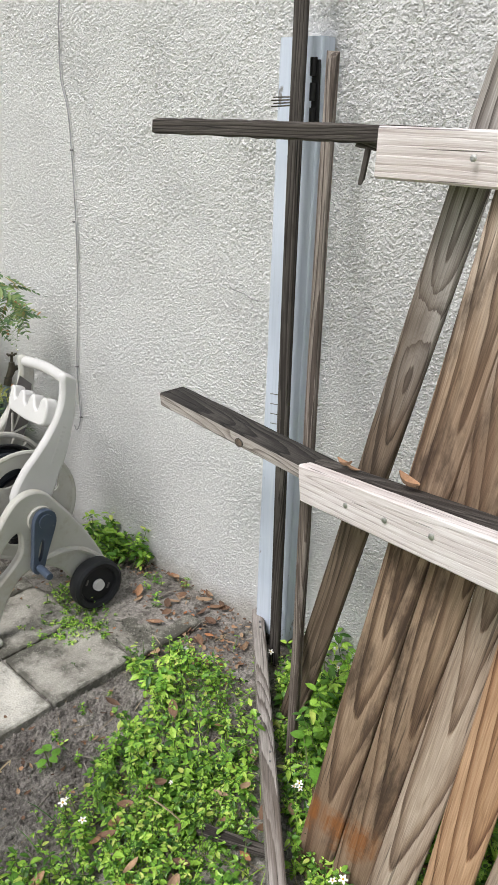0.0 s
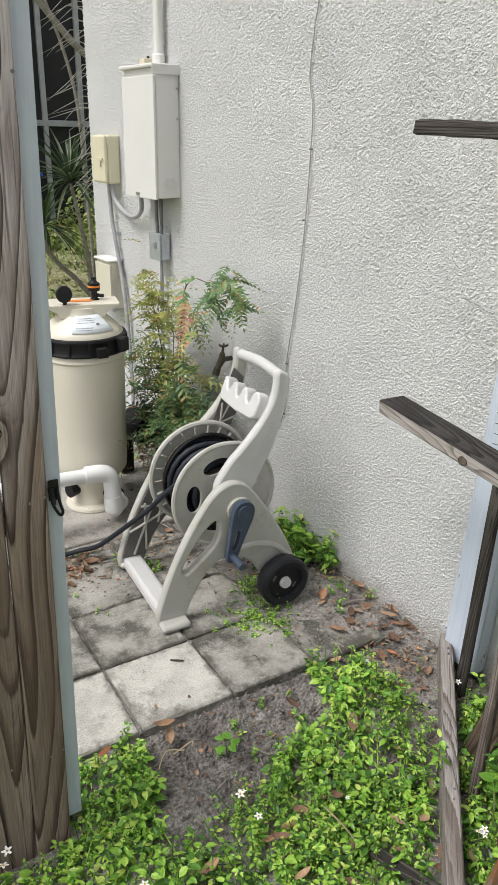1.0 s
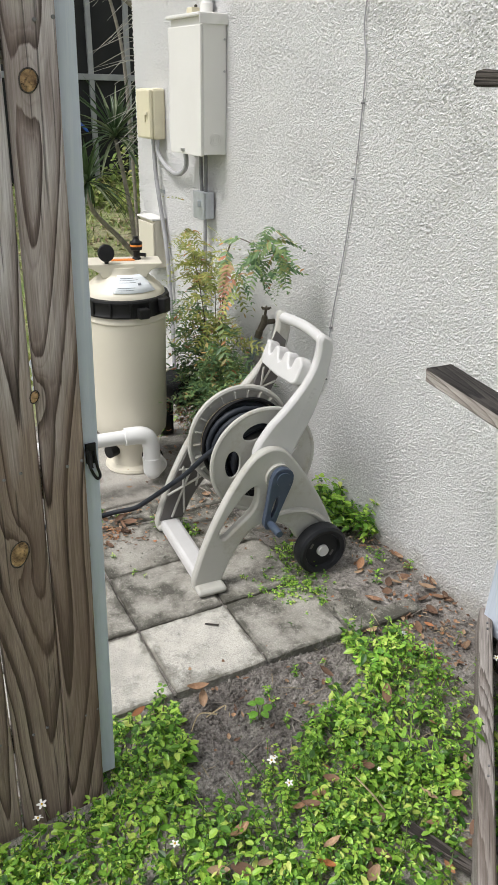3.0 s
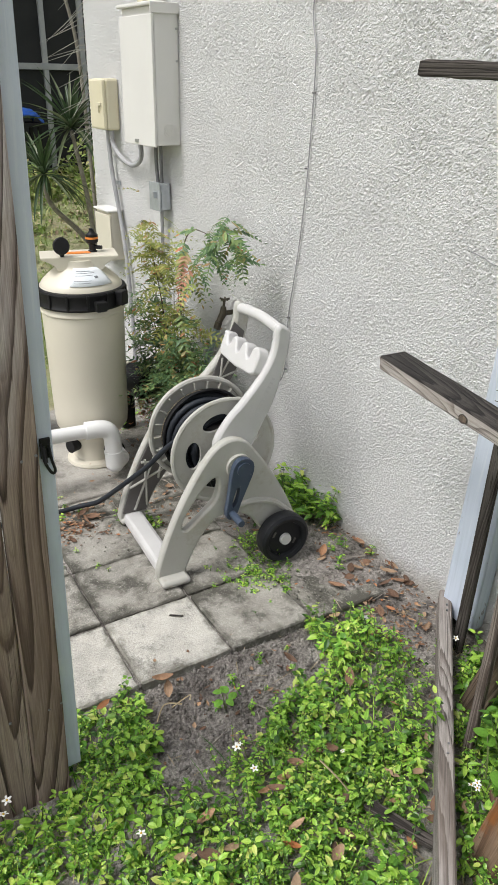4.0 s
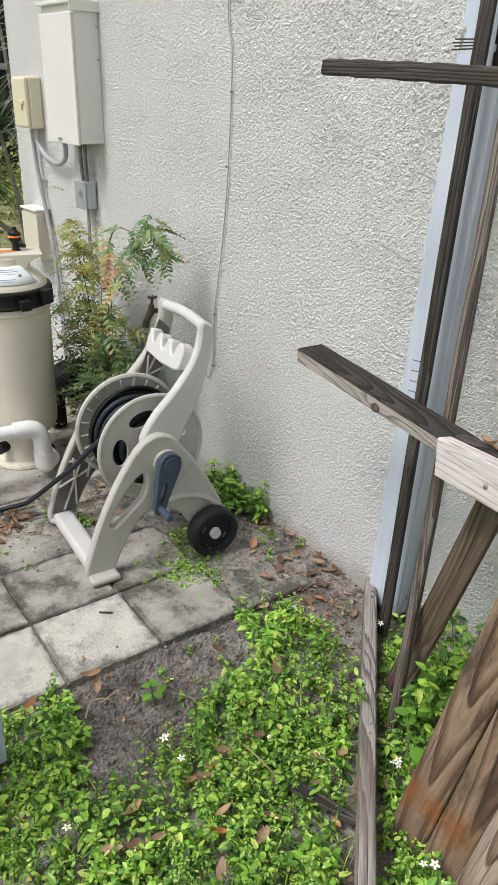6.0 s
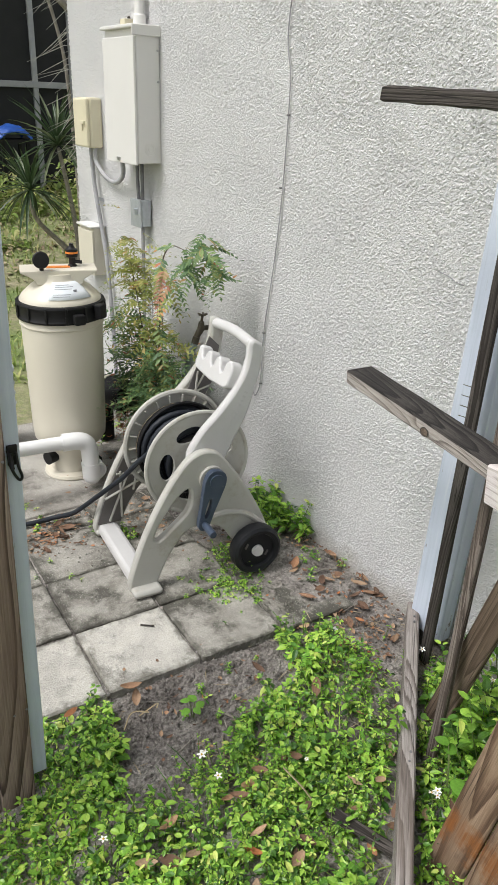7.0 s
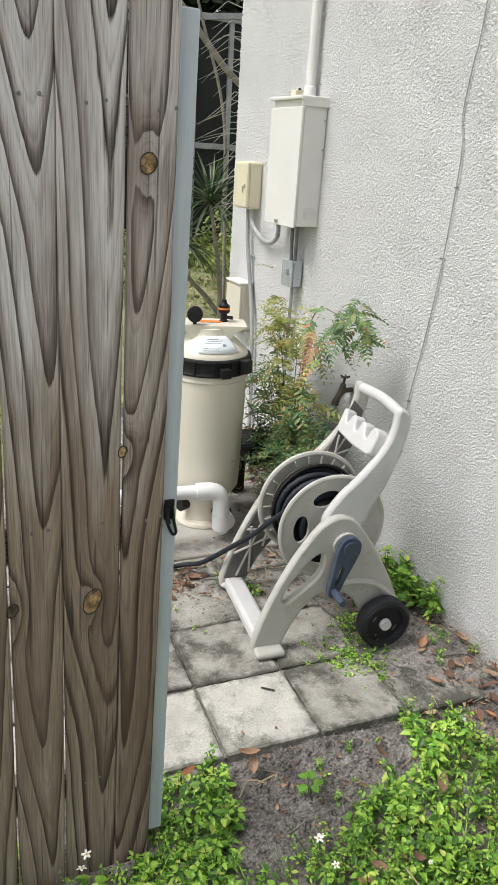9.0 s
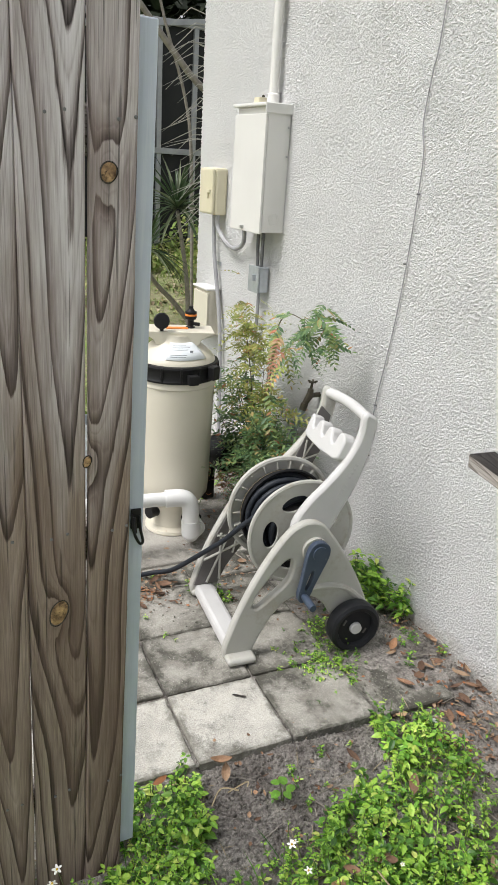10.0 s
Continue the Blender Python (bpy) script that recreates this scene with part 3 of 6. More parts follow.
def ground_z(x, y):
    """Height of the soil: level with the paving's underside, a little lower under the weeds."""
    t = min(1.0, max(0.0, (x + 1.5) / 0.7))
    base, calm = -0.028 - 0.042 * t, 1.0
    if -2.52 < x < -1.47 and 0.3 < y < 1.78:
        base = -0.012 if y < 1.43 else -0.010
        calm = 0.3 if y < 1.43 else 0.75
    if x < -3.4:
        k = min(1.0, max(0.0, (-5.0 - x) / 3.5))
        base = -0.05 + 0.5 * k * k * (3 - 2 * k)
    if -0.7 < y < 0.66:
        base -= 0.055 * min(1.0, (0.66 - y) / 0.15, (y + 0.7) / 0.3) * max(0.0, 1.0 - abs(x + 1.16) / 0.30) ** 0.5
    near = 1.0 if -4.5 < x < 1.5 and -2 < y < 2.2 else 0.0
    return base + near * calm * (0.010 * noise.noise((x * 5, y * 5, 0)) + 0.006 * noise.noise((x * 17, y * 17, 3)) + 0.003 * noise.noise((x * 45, y * 45, 7)))


def make_ground():
    xs = [-90, -60, -40, -28, -20, -16, -13, -11, -9.5, -8, -7, -6, -5.2, -4.7] + list(np.arange(-4.4, 0.8, 0.028)) + [1.2, 2, 3.5, 6, 10, 20, 40, 90]
    ys = [-90, -40, -20, -10, -6, -3.5, -2, -1.4] + list(np.arange(-1.0, 1.98, 0.028)) + [2.3, 2.8, 3.4, 4, 5, 6, 8, 11, 16, 25, 45, 90]
    bm = bmesh.new()
    grid = [[bm.verts.new((x, y, ground_z(x, y))) for y in ys] for x in xs]
    for a, b in zip(grid, grid[1:]):
        for k in range(len(ys) - 1):
            bm.faces.new((a[k], b[k], b[k + 1], a[k + 1]))
    ob = part("ground", bm, SOIL, smooth=True)
    return tagged(ob, "grey sandy soil running into patchy lawn", "ground", kind="structure")


make_ground()


# ---- house ----
def stucco_relief(nx, nz, step):
    """Lumpy knocked-down plaster: random fields limited to lumps of one to three centimetres, their tops flattened."""
    rng = np.random.default_rng(5)
    kx, kz = np.fft.fftfreq(nx, step)[:, None], np.fft.rfftfreq(nz, step)[None, :]
    k = np.sqrt(kx * kx + kz * kz)

    def field(wave, spread):
        f = np.fft.rfft2(rng.standard_normal((nx, nz))) * np.exp(-((k - 1 / wave) * wave / spread) ** 2)
        h = np.fft.irfft2(f, s=(nx, nz))
        return h / h.std()

    lumps = np.tanh(1.6 * field(0.0150, 0.7)) * 0.0022
    small = np.tanh(1.3 * field(0.0104, 0.5)) * 0.0014
    patch = np.clip(field(0.35, 0.6) * 0.13 + 0.98, 0.6, 1.3)
    return (lumps + small + np.tanh(1.4 * field(0.030, 0.6)) * 0.0004) * patch


def make_walls():
    step = 0.0047
    fx, fz = np.arange(-4.049, 0.12, step), np.arange(-0.08, 2.40, step)
    xs, zs = np.concatenate([fx, [0.4, 1.5, 3.0, 5.999]]), np.concatenate([fz, [2.6, 3.05]])
    depth = np.zeros((len(xs), len(zs)))
    depth[:len(fx), :len(fz)] = stucco_relief(len(fx), len(fz), step)
    gx, gz = np.meshgrid(xs, zs, indexing="ij")
    co = np.stack([gx, WALL_Y - depth, gz], axis=-1).reshape(-1, 3)
    nz = len(zs)
    a = (np.arange(len(xs) - 1)[:, None] * nz + np.arange(nz - 1)[None, :]).reshape(-1)
    quads = np.stack([a, a + nz, a + nz + 1, a + 1], axis=1)
    base = len(co)
    x0, x1, y0, y1, z0, z1 = -4.05, 6.0, WALL_Y + 0.006, WALL_Y + 0.2, -0.25, 3.05
    core = np.array([(x, y, z) for x in (x0, x1) for y in (y0, y1) for z in (z0, z1)])
    sides = np.array([(0, 1, 3, 2), (4, 6, 7, 5), (0, 4, 5, 1), (2, 3, 7, 6), (0, 2, 6, 4), (1, 5, 7, 3)]) + base
    me = bpy.data.meshes.new("wall_south")
    allq = np.concatenate([quads, sides])
    me.from_pydata(np.concatenate([co, core]).tolist(), [], allq.tolist())
    smooth = np.zeros(len(allq), dtype=bool)
    smooth[:len(quads)] = True
    me.polygons.foreach_set("use_smooth", smooth)
    label = "white house wall in rough stucco, stained at the foot"
    tagged(part("wall_south", me, STUCCO), label, "wall", kind="structure")
    for name, size, centre in (("wall_west", (0.2, 7.0, 3.3), (-3.95, WALL_Y + 3.702, 1.4)), ("wall_east", (0.2, 7.0, 3.3), (5.9, WALL_Y + 3.702, 1.4)), ("wall_north", (10.05, 0.2, 3.3), (0.975, WALL_Y + 7.304, 1.4))):
        tagged(part(name, box(size, centre), STUCCO, bevel=0.012), label, "wall", kind="structure")


make_walls()


def make_roof():
    """Low hipped roof over the house, well above the walls' tops."""
    bm = bmesh.new()
    e = 0.06
    low = [bm.verts.new(p) for p in ((-4.05 - e, WALL_Y - e, 3.06), (6.0 + e, WALL_Y - e, 3.06), (6.0 + e, WALL_Y + 7.4 + e, 3.06), (-4.05 - e, WALL_Y + 7.4 + e, 3.06))]
    a, b = bm.verts.new((-0.4, WALL_Y + 3.7, 4.6)), bm.verts.new((2.3, WALL_Y + 3.7, 4.6))
    for f in ((low[0], low[1], b, a), (low[1], low[2], b), (low[2], low[3], a, b), (low[3], low[0], a), tuple(low[::-1])):
        bm.faces.new(f)
    tagged(part("roof", bm, CONDUIT), "low grey hipped roof over the house", "roof", kind="structure")


make_roof()

# ---- electrical things on the wall ----
def make_panel_box():
    t = thing("electrical_box", "tall white painted steel electrical box on the stucco wall", "electrical box", pose(-3.205, WALL_Y, 1.31))
    part("body", box((0.30, 0.113, 0.53), (0, -0.0575, 0.265)), BOXPAINT, t, bevel=0.004)
    cover = part("door", box((0.305, 0.012, 0.505), (0, -0.122, 0.247)), BOXPAINT, t, bevel=0.003)
    part("latch", box((0.03, 0.008, 0.014), (-0.02, -0.131, 0.012)), STEEL, cover, bevel=0.002)
    part("cap", box((0.316, 0.136, 0.014), (0, -0.068, 0.537)), BOXPAINT, t, bevel=0.004)
    part("hood_lip", box((0.006, 0.135, 0.04), (0.157, -0.066, 0.522)), BOXPAINT, t, bevel=0.002)
    ko = bmesh.new()
    for r in (0.026, 0.018, 0.009):
        add_tube(ko, [(0.1515, -0.055 + r * math.cos(a), 0.06 + r * math.sin(a)) for a in np.linspace(0, 6.2832, 25)], 0.0016, 5, False)
    part("knockout", ko, BOXPAINT, t)
    for z in (0.45, 0.33):
        part("screw", lathe([(0.005, 0), (0.005, 0.004), (0.003, 0.006)], 10), STEEL, t, m=pose(0.151, -0.012, z, 0, 90, 0))
    blk = part("terminal_block", box((0.05, 0.04, 0.032), (-0.06, -0.05, 0.56)), IVORY, t, "small ivory plastic terminal block", bevel=0.003)
    part("screw", lathe([(0.007, 0), (0.007, 0.006), (0.004, 0.009)], 10), BRASS, blk, m=pose(-0.03, -0.052, 0.576))


def make_timer_box():
    t = thing("timer_box", "yellowed ivory plastic timer box screwed to the wall", "timer box", pose(-3.76, WALL_Y, 1.335))
    part("body", box((0.17, 0.07, 0.235), (0, -0.035, 0.118)), IVORY, t, bevel=0.012)
    part("cover", box((0.165, 0.022, 0.228), (0, -0.078, 0.118)), IVORY, t, bevel=0.010)
    part("latch", box((0.045, 0.012, 0.016), (0.045, -0.093, 0.12)), IVORY, t, bevel=0.003)
    part("catch", box((0.014, 0.01, 0.035), (0.035, -0.093, 0.10)), IVORY, t, bevel=0.003)


def make_switch_box():
    t = thing("switch_box", "small galvanised weatherproof switch box below the panel", "switch box", pose(-3.20, WALL_Y, 1.02))
    part("body", box((0.10, 0.05, 0.12), (0, -0.032, 0.06)), GALV, t, bevel=0.006)
    part("cover", box((0.105, 0.008, 0.125), (0, -0.063, 0.06)), GALV, t, bevel=0.003)
    part("toggle", box((0.012, 0.02, 0.03), (0.02, -0.075, 0.07)), GALV, t, bevel=0.003)


def make_low_box():
    t = thing("junction_box", "low cream metal junction box at the house corner", "junction box", pose(-3.80, WALL_Y, 0.685))
    part("body", box((0.19, 0.07, 0.25), (0, -0.035, 0.125)), CREAM, t, bevel=0.004)
    part("cover", box((0.194, 0.010, 0.235), (0, -0.075, 0.118)), CREAM, t, bevel=0.003)
    part("cap", box((0.20, 0.088, 0.012), (0, -0.043, 0.256)), BOXPAINT, t, bevel=0.005)


def make_conduit(name, label, pts, r, mat=None, straps=()):
    t = thing(name, label, "conduit")
    part("pipe", tube(smooth_line(pts, 6), r, 12), mat or CONDUIT, t, smooth=True)
    for x, y, z in straps:
        part("strap", box((r * 5, 0.004, 0.018), (x, y, z)), GALV, t, bevel=0.001)
    return t


make_panel_box()
make_timer_box()
make_switch_box()
make_low_box()
wy = WALL_Y
rise = make_conduit("conduit_riser", "white painted conduit running up from the box", [(-3.17, wy - 0.035, 1.86), (-3.17, wy - 0.035, 2.1), (-3.17, wy - 0.035, 2.6), (-3.17, wy - 0.035, 3.02)], 0.021, BOXPAINT, [(-3.17, wy - 0.008, 2.35)])
part("coupling", lathe([(0.027, 0), (0.027, 0.035), (0.023, 0.04)], 16), BOXPAINT, rise, m=pose(-3.17, wy - 0.035, 1.86), smooth=True)
make_conduit("conduit", "grey flexible conduit looping between the two boxes", [(-3.70, wy - 0.04, 1.335), (-3.69, wy - 0.04, 1.27), (-3.60, wy - 0.035, 1.21), (-3.48, wy - 0.035, 1.19), (-3.38, wy - 0.04, 1.23), (-3.36, wy - 0.05, 1.31)], 0.0115)
make_conduit("conduit", "grey conduit dropping from the timer box", [(-3.76, wy - 0.035, 1.335), (-3.75, wy - 0.03, 1.15), (-3.70, wy - 0.025, 0.95), (-3.64, wy - 0.025, 0.72), (-3.60, wy - 0.025, 0.3), (-3.60, wy - 0.025, -0.04)], 0.011, None, [(-3.73, wy - 0.006, 1.08)])
for dx in (-0.025, 0.022):
    make_conduit("conduit", "short grey conduit between panel and switch box", [(-3.195 + dx, wy - 0.04, 1.32), (-3.195 + dx, wy - 0.04, 1.22), (-3.20 + dx * 0.8, wy - 0.035, 1.13)], 0.0085, DARKPIPE)
make_conduit("conduit", "grey conduit dropping to the soil below the switch box", [(-3.20, wy - 0.03, 1.02), (-3.205, wy - 0.03, 0.7), (-3.21, wy - 0.03, 0.3), (-3.21, wy - 0.03, -0.04)], 0.0085, None, [(-3.205, wy - 0.006, 0.85)])


def make_wire():
    pts = [(-2.09, 3.02), (-2.105, 2.10), (-2.125, 1.92), (-2.140, 1.77), (-2.117, 1.67), (-2.116, 1.54), (-2.128, 1.30), (-2.150, 1.09), (-2.180, 0.90), (-2.205, 0.75), (-2.213, 0.56), (-2.225, 0.50), (-2.25, 0.465), (-2.262, 0.485)]
    t = thing("wall_cable", "thin grey cable stapled loosely down the stucco wall", "cable")
    part("wire", tube(smooth_line([(x, wy - 0.008, z) for x, z in pts], 6), 0.0024, 7), CONDUIT, t, smooth=True)
    for x, z in ((-2.117, 1.54), (-2.207, 0.745), (-2.213, 0.53), (-2.139, 1.30)):
        part("staple", box((0.012, 0.010, 0.006), (x, wy - 0.007, z)), DARKPIPE, t, bevel=0.002)


make_wire()


def make_hose_bib():
    t = thing("hose_bib", "weathered brass hose tap with a grey green hose", "tap", pose(-2.615, wy, 0.665))
    part("pipe", tube([(0, 0.01, 0.0), (0, -0.05, 0.0)], 0.011, 10), BRASS, t, smooth=True)
    part("valve", tube([(0, -0.05, 0.03), (0, -0.052, 0.0), (0, -0.075, -0.035)], [0.012, 0.017, 0.013], 10), BRASS, t, smooth=True)
    part("stem", tube([(0, -0.05, 0.03), (0, -0.045, 0.06)], 0.006, 8), BRASS, t)
    wheel = bmesh.new()
    for k in range(5):
        a = k * 2 * math.pi / 5
        add_tube(wheel, [(0, -0.045, 0.06), (0.022 * math.cos(a), -0.045 + 0.022 * math.sin(a), 0.064)], 0.0045, 6)
    part("handwheel", wheel, BRASS, t)
    part("coupling", tube([(0, -0.075, -0.035), (0, -0.085, -0.065)], 0.016, 10), BRASS, t, smooth=True)
    part("hose", tube(smooth_line([(0, -0.083, -0.06), (-0.02, -0.10, -0.14), (-0.06, -0.11, -0.28), (-0.11, -0.11, -0.45), (-0.14, -0.12, -0.66)], 6), 0.014, 10), GREENHOSE, t, smooth=True)


make_hose_bib()

# ---- paving ----
E1, E2 = Vector((0.055, 0.9985, 0)), Vector((-0.9985, 0.055, 0))
PAV0 = Vector((-1.4635, 0.816, 0))


def make_pavers():
    floor = thing("pavement", "worn square concrete pavers stained by moss and soil", "paving", kind="structure")
    rnd = random.Random(4)
    meshes = []
    for k in range(6):
        bm = box((0.299, 0.299, 0.045), (0, 0, -0.0225))
        bmesh.ops.bevel(bm, geom=bm.edges[:], offset=0.005, segments=1, affect="EDGES")
        bmesh.ops.subdivide_edges(bm, edges=[e for e in bm.edges if e.calc_length() > 0.2], cuts=9, use_grid_fill=False)
        for v in bm.verts:
            chip = 0.006 * max(0.0, noise.noise((v.co.x * 22, v.co.y * 22, 9.0 * k)) - 0.05) if max(abs(v.co.x), abs(v.co.y)) > 0.14 else 0.0
            v.co.x *= 1 - chip * 3
            v.co.y *= 1 - chip * 3
            v.co += Vector((rnd.uniform(-1, 1), rnd.uniform(-1, 1), rnd.uniform(-0.8, 0.5))) * 0.0018
            v.co.z -= chip
        meshes.append(mesh_of(bm, "paver"))
    for row in range(-0, 4):
        for col in range(-4, 3):
            if row == 3 and col > 1:
                continue
            c = PAV0 + E1 * (0.305 * (col + 0.5)) + E2 * (0.309 * (row + 0.5))
            if c.y > 1.76:
                continue
            me = meshes[rnd.randrange(6)].copy()
            pale = row == 0 and col < 1
            me.materials.append(PAVERPALE if pale else PAVER)
            ob = part("paver", me, None, floor)
            sink = 0.0 if row < 2 and col < 2 else (-0.010 if col == 2 else -0.004)
            ob.matrix_basis = Matrix.Translation(c + Vector((0, 0, sink + rnd.uniform(-0.003, 0.002)))) @ turn(rnd.uniform(-.006, .006), rnd.uniform(-.006, .006), math.atan2(E1.y, E1.x) - math.pi / 2 + rnd.uniform(-.01, .01) + math.pi / 2 * rnd.randrange(4))


def make_pad():
    bm = box((0.95, 1.0, 0.10), (-3.0, 1.10, -0.044))
    for v in bm.verts:
        if v.co.x > -2.6:
            v.co.x = -2.53 + (v.co.y - 1.1) * 0.02
    ob = part("equipment_pad", bm, PAD, bevel=0.008)
    tagged(ob, "stained concrete equipment pad under the pool filter", "concrete pad", kind="structure")
    ob = part("equipment_pad", box((0.30, 0.30, 0.09), (-3.02, 1.56, -0.035), None), PAD, bevel=0.008)
    tagged(ob, "small concrete block slab beside the wall", "concrete slab", kind="structure")


make_pad()


# ---- pool filter ----
FILTER = Vector((-2.86, 1.272, 0.006))


def make_filter():
    t = thing("pool_filter", "cream pool cartridge filter with black clamp band", "pool filter", Matrix.Translation(FILTER) @ Matrix.Diagonal((0.955, 0.955, 1, 1)))
    part("tank", lathe([(0.128, 0.0), (0.132, 0.006), (0.128, 0.018), (0.10, 0.028), (0.096, 0.05), (0.098, 0.11), (0.112, 0.14), (0.145, 0.165), (0.163, 0.19), (0.167, 0.24), (0.176, 0.66), (0.177, 0.698), (0.183, 0.704), (0.183, 0.713), (0.178, 0.720), (0.178, 0.74)], 56), CREAM, t, smooth=True)
    band = part("clamp_band", lathe([(0.176, 0.730), (0.189, 0.731), (0.192, 0.739), (0.187, 0.747), (0.187, 0.785), (0.192, 0.793), (0.189, 0.801), (0.174, 0.803)], 56), BLACK, t, "black plastic clamp band", smooth=True)
    for k in range(14):
        a = 2 * math.pi * k / 14 + 0.2
        part("rib", box((0.008, 0.010, 0.064), (0.190, 0, 0.766)), BLACK, band, m=turn(0, 0, a), bevel=0.002)
    a = math.atan2(-0.72, 0.69)
    knob = part("clamp_lug", box((0.036, 0.046, 0.040), (0.207, 0, 0.755)), BLACK, band, m=turn(0, 0, a + 0.80), bevel=0.005)
    part("clamp_lug", box((0.038, 0.046, 0.058), (0.207, 0, 0.772)), BLACK, band, m=turn(0, 0, a + 1.35), bevel=0.005)
    lid = part("lid", lathe([(0.176, 0.800), (0.175, 0.808), (0.161, 0.827), (0.132, 0.852), (0.106, 0.871), (0.093, 0.885), (0.090, 0.900), (0.088, 0.912), (0.02, 0.914)], 56), CREAM, t, smooth=True)
    # flared carrying grip on top of the lid
    out = [(-0.160, 0.928), (-0.160, 0.921), (-0.13, 0.908), (-0.103, 0.892), (-0.094, 0.872), (0.094, 0.872), (0.103, 0.892), (0.13, 0.908), (0.160, 0.921), (0.160, 0.928)]
    part("grip", plate(out, 0.15), CREAM, lid, m=turn(0, 0, 1.26) @ Matrix.Translation((0, -0.075, 0)), bevel=0.008)
    part("sticker", box((0.10, 0.035, 0.002), (0.0, 0.0, 0.930)), ORANGE, lid, "orange warning sticker", m=turn(0, 0, 1.26))
    # curved label on the shoulder towards the gate
    lb = bmesh.new()
    prof = [(0.1640, 0.826), (0.1345, 0.8525), (0.1085, 0.8715), (0.0960, 0.885)]
    rings = [[lb.verts.new((r * math.cos(q), r * math.sin(q), z + 0.0015)) for q in np.linspace(-0.66, 0.54, 15)] for r, z in prof]
    for p, q in zip(rings, rings[1:]):
        for k in range(14):
            lb.faces.new((p[k], p[k + 1], q[k + 1], q[k]))
    tag = part("label", lb, LABEL, lid, "white printed paper label", smooth=True)
    md = tag.modifiers.new("thick", "SOLIDIFY")
    md.thickness, md.offset = 0.0012, 1.0
    for zc, q0, q1 in ((0.876, -0.66, -0.15), (0.869, -0.67, 0.0), (0.862, -0.68, -0.1), (0.845, -0.70, -0.2), (0.838, -0.70, -0.25)):
        r = float(np.interp(zc, [p[1] for p in prof], [p[0] for p in prof])) + 0.0035
        part("print_line", tube([(r * math.cos(q), r * math.sin(q), zc + 0.001) for q in np.linspace(q0 + 0.15, q1 + 0.15, 10)], 0.0011, 4), INK, tag)
    part("print_block", box((0.005, 0.013, 0.012), (0.136, 0, 0.855)), INK, tag, m=turn(0, 0, 0.12))
    gauge = part("pressure_gauge", lathe([(0.032, 0), (0.034, 0.004), (0.034, 0.022), (0.030, 0.026), (0.004, 0.027)], 28), BLACK, t, "round black pressure gauge", m=pose(0.03, -0.085, 0.968, 0, 78, -15), smooth=True)
    part("dial", lathe([(0.026, 0.0), (0.026, 0.0015)], 24), LABEL, gauge, m=pose(0, 0, -0.0022))
    part("gauge_stem", tube([(0.035, -0.085, 0.905), (0.035, -0.085, 0.945)], 0.009, 10), BLACK, t)
    valve = part("air_valve", lathe([(0.020, 0), (0.020, 0.02), (0.014, 0.024), (0.014, 0.05), (0.024, 0.054), (0.026, 0.06), (0.026, 0.085), (0.016, 0.09), (0.010, 0.10), (0.010, 0.108)], 20), BLACK, t, "black air relief valve with orange label", m=pose(0.0, 0.065, 0.912), smooth=True)
    part("band_label", lathe([(0.0266, 0.068), (0.0266, 0.076)], 20), ORANGE, valve, smooth=True)
    part("spout", tube([(0, 0, 0.035), (0.03, 0.03, 0.035)], 0.008, 8), BLACK, valve)
    # ports and white pipe
    part("port", tube([(0.05, 0.04, 0.075), (0.14, 0.055, 0.07)], [0.04, 0.043], 20), BLACK, t, "dark union nut", smooth=True)
    part("port", tube([(0.02, -0.08, 0.10), (0.04, -0.135, 0.10)], [0.028, 0.030], 20), BLACK, t, "dark union nut", smooth=True)
    pvc = part("pipe", tube(smooth_line([(0.13, 0.055, 0.068), (0.20, 0.048, 0.062), (0.235, 0.005, 0.072), (0.236, -0.003, 0.145), (0.235, -0.008, 0.195), (0.23, -0.040, 0.236), (0.218, -0.13, 0.241), (0.20, -0.42, 0.252), (0.17, -0.85, 0.27)], 7), 0.030, 20), PVC, t, "white plastic pipe with elbows", smooth=True)
    part("elbow_socket", tube([(0.236, 0.0, 0.060), (0.235, -0.003, 0.130)], 0.0425, 22), PVC, pvc, smooth=True)
    knee = bmesh.new()
    bmesh.ops.create_uvsphere(knee, u_segments=20, v_segments=12, radius=0.041)
    part("elbow", knee, PVC, pvc, m=pose(0.230, 0.003, 0.064), smooth=True)
    part("elbow", tube(smooth_line([(0.216, -0.120, 0.241), (0.226, -0.060, 0.240), (0.231, -0.024, 0.228), (0.235, -0.006, 0.195), (0.236, -0.003, 0.130)], 5), 0.0385, 22), PVC, pvc, smooth=True)
    part("elbow_socket", tube([(0.15, 0.05, 0.066), (0.205, 0.046, 0.064)], 0.0385, 20), PVC, pvc, smooth=True)


make_filter()


def make_motor():
    t = thing("pump_motor", "black pump motor standing behind the pool filter", "pump", pose(-2.99, 1.565, 0.02))
    d = Matrix.Translation((0, 0, 0.26)) @ turn(0, 0, 0.35)
    part("housing", lathe([(0.062, -0.12), (0.075, -0.10), (0.08, 0.02), (0.078, 0.08), (0.06, 0.085)], 28), BLACK, t, m=d @ turn(0, math.pi / 2, 0), smooth=True)
    part("end_ring", lathe([(0.083, 0.0), (0.084, 0.008), (0.083, 0.016)], 28), CREAM, t, m=d @ turn(0, math.pi / 2, 0) @ Matrix.Translation((0, 0, -0.06)), smooth=True)
    part("foot", box((0.06, 0.07, 0.20), (-0.085, -0.03, 0.095)), BLACK, t, bevel=0.006)


make_motor()


# ---- hose reel cart ----
REEL = Matrix(((0.12, -0.993, 0, -1.854), (0.993, 0.12, 0, 1.123), (0, 0, 1, 0.004), (0, 0, 0, 1)))


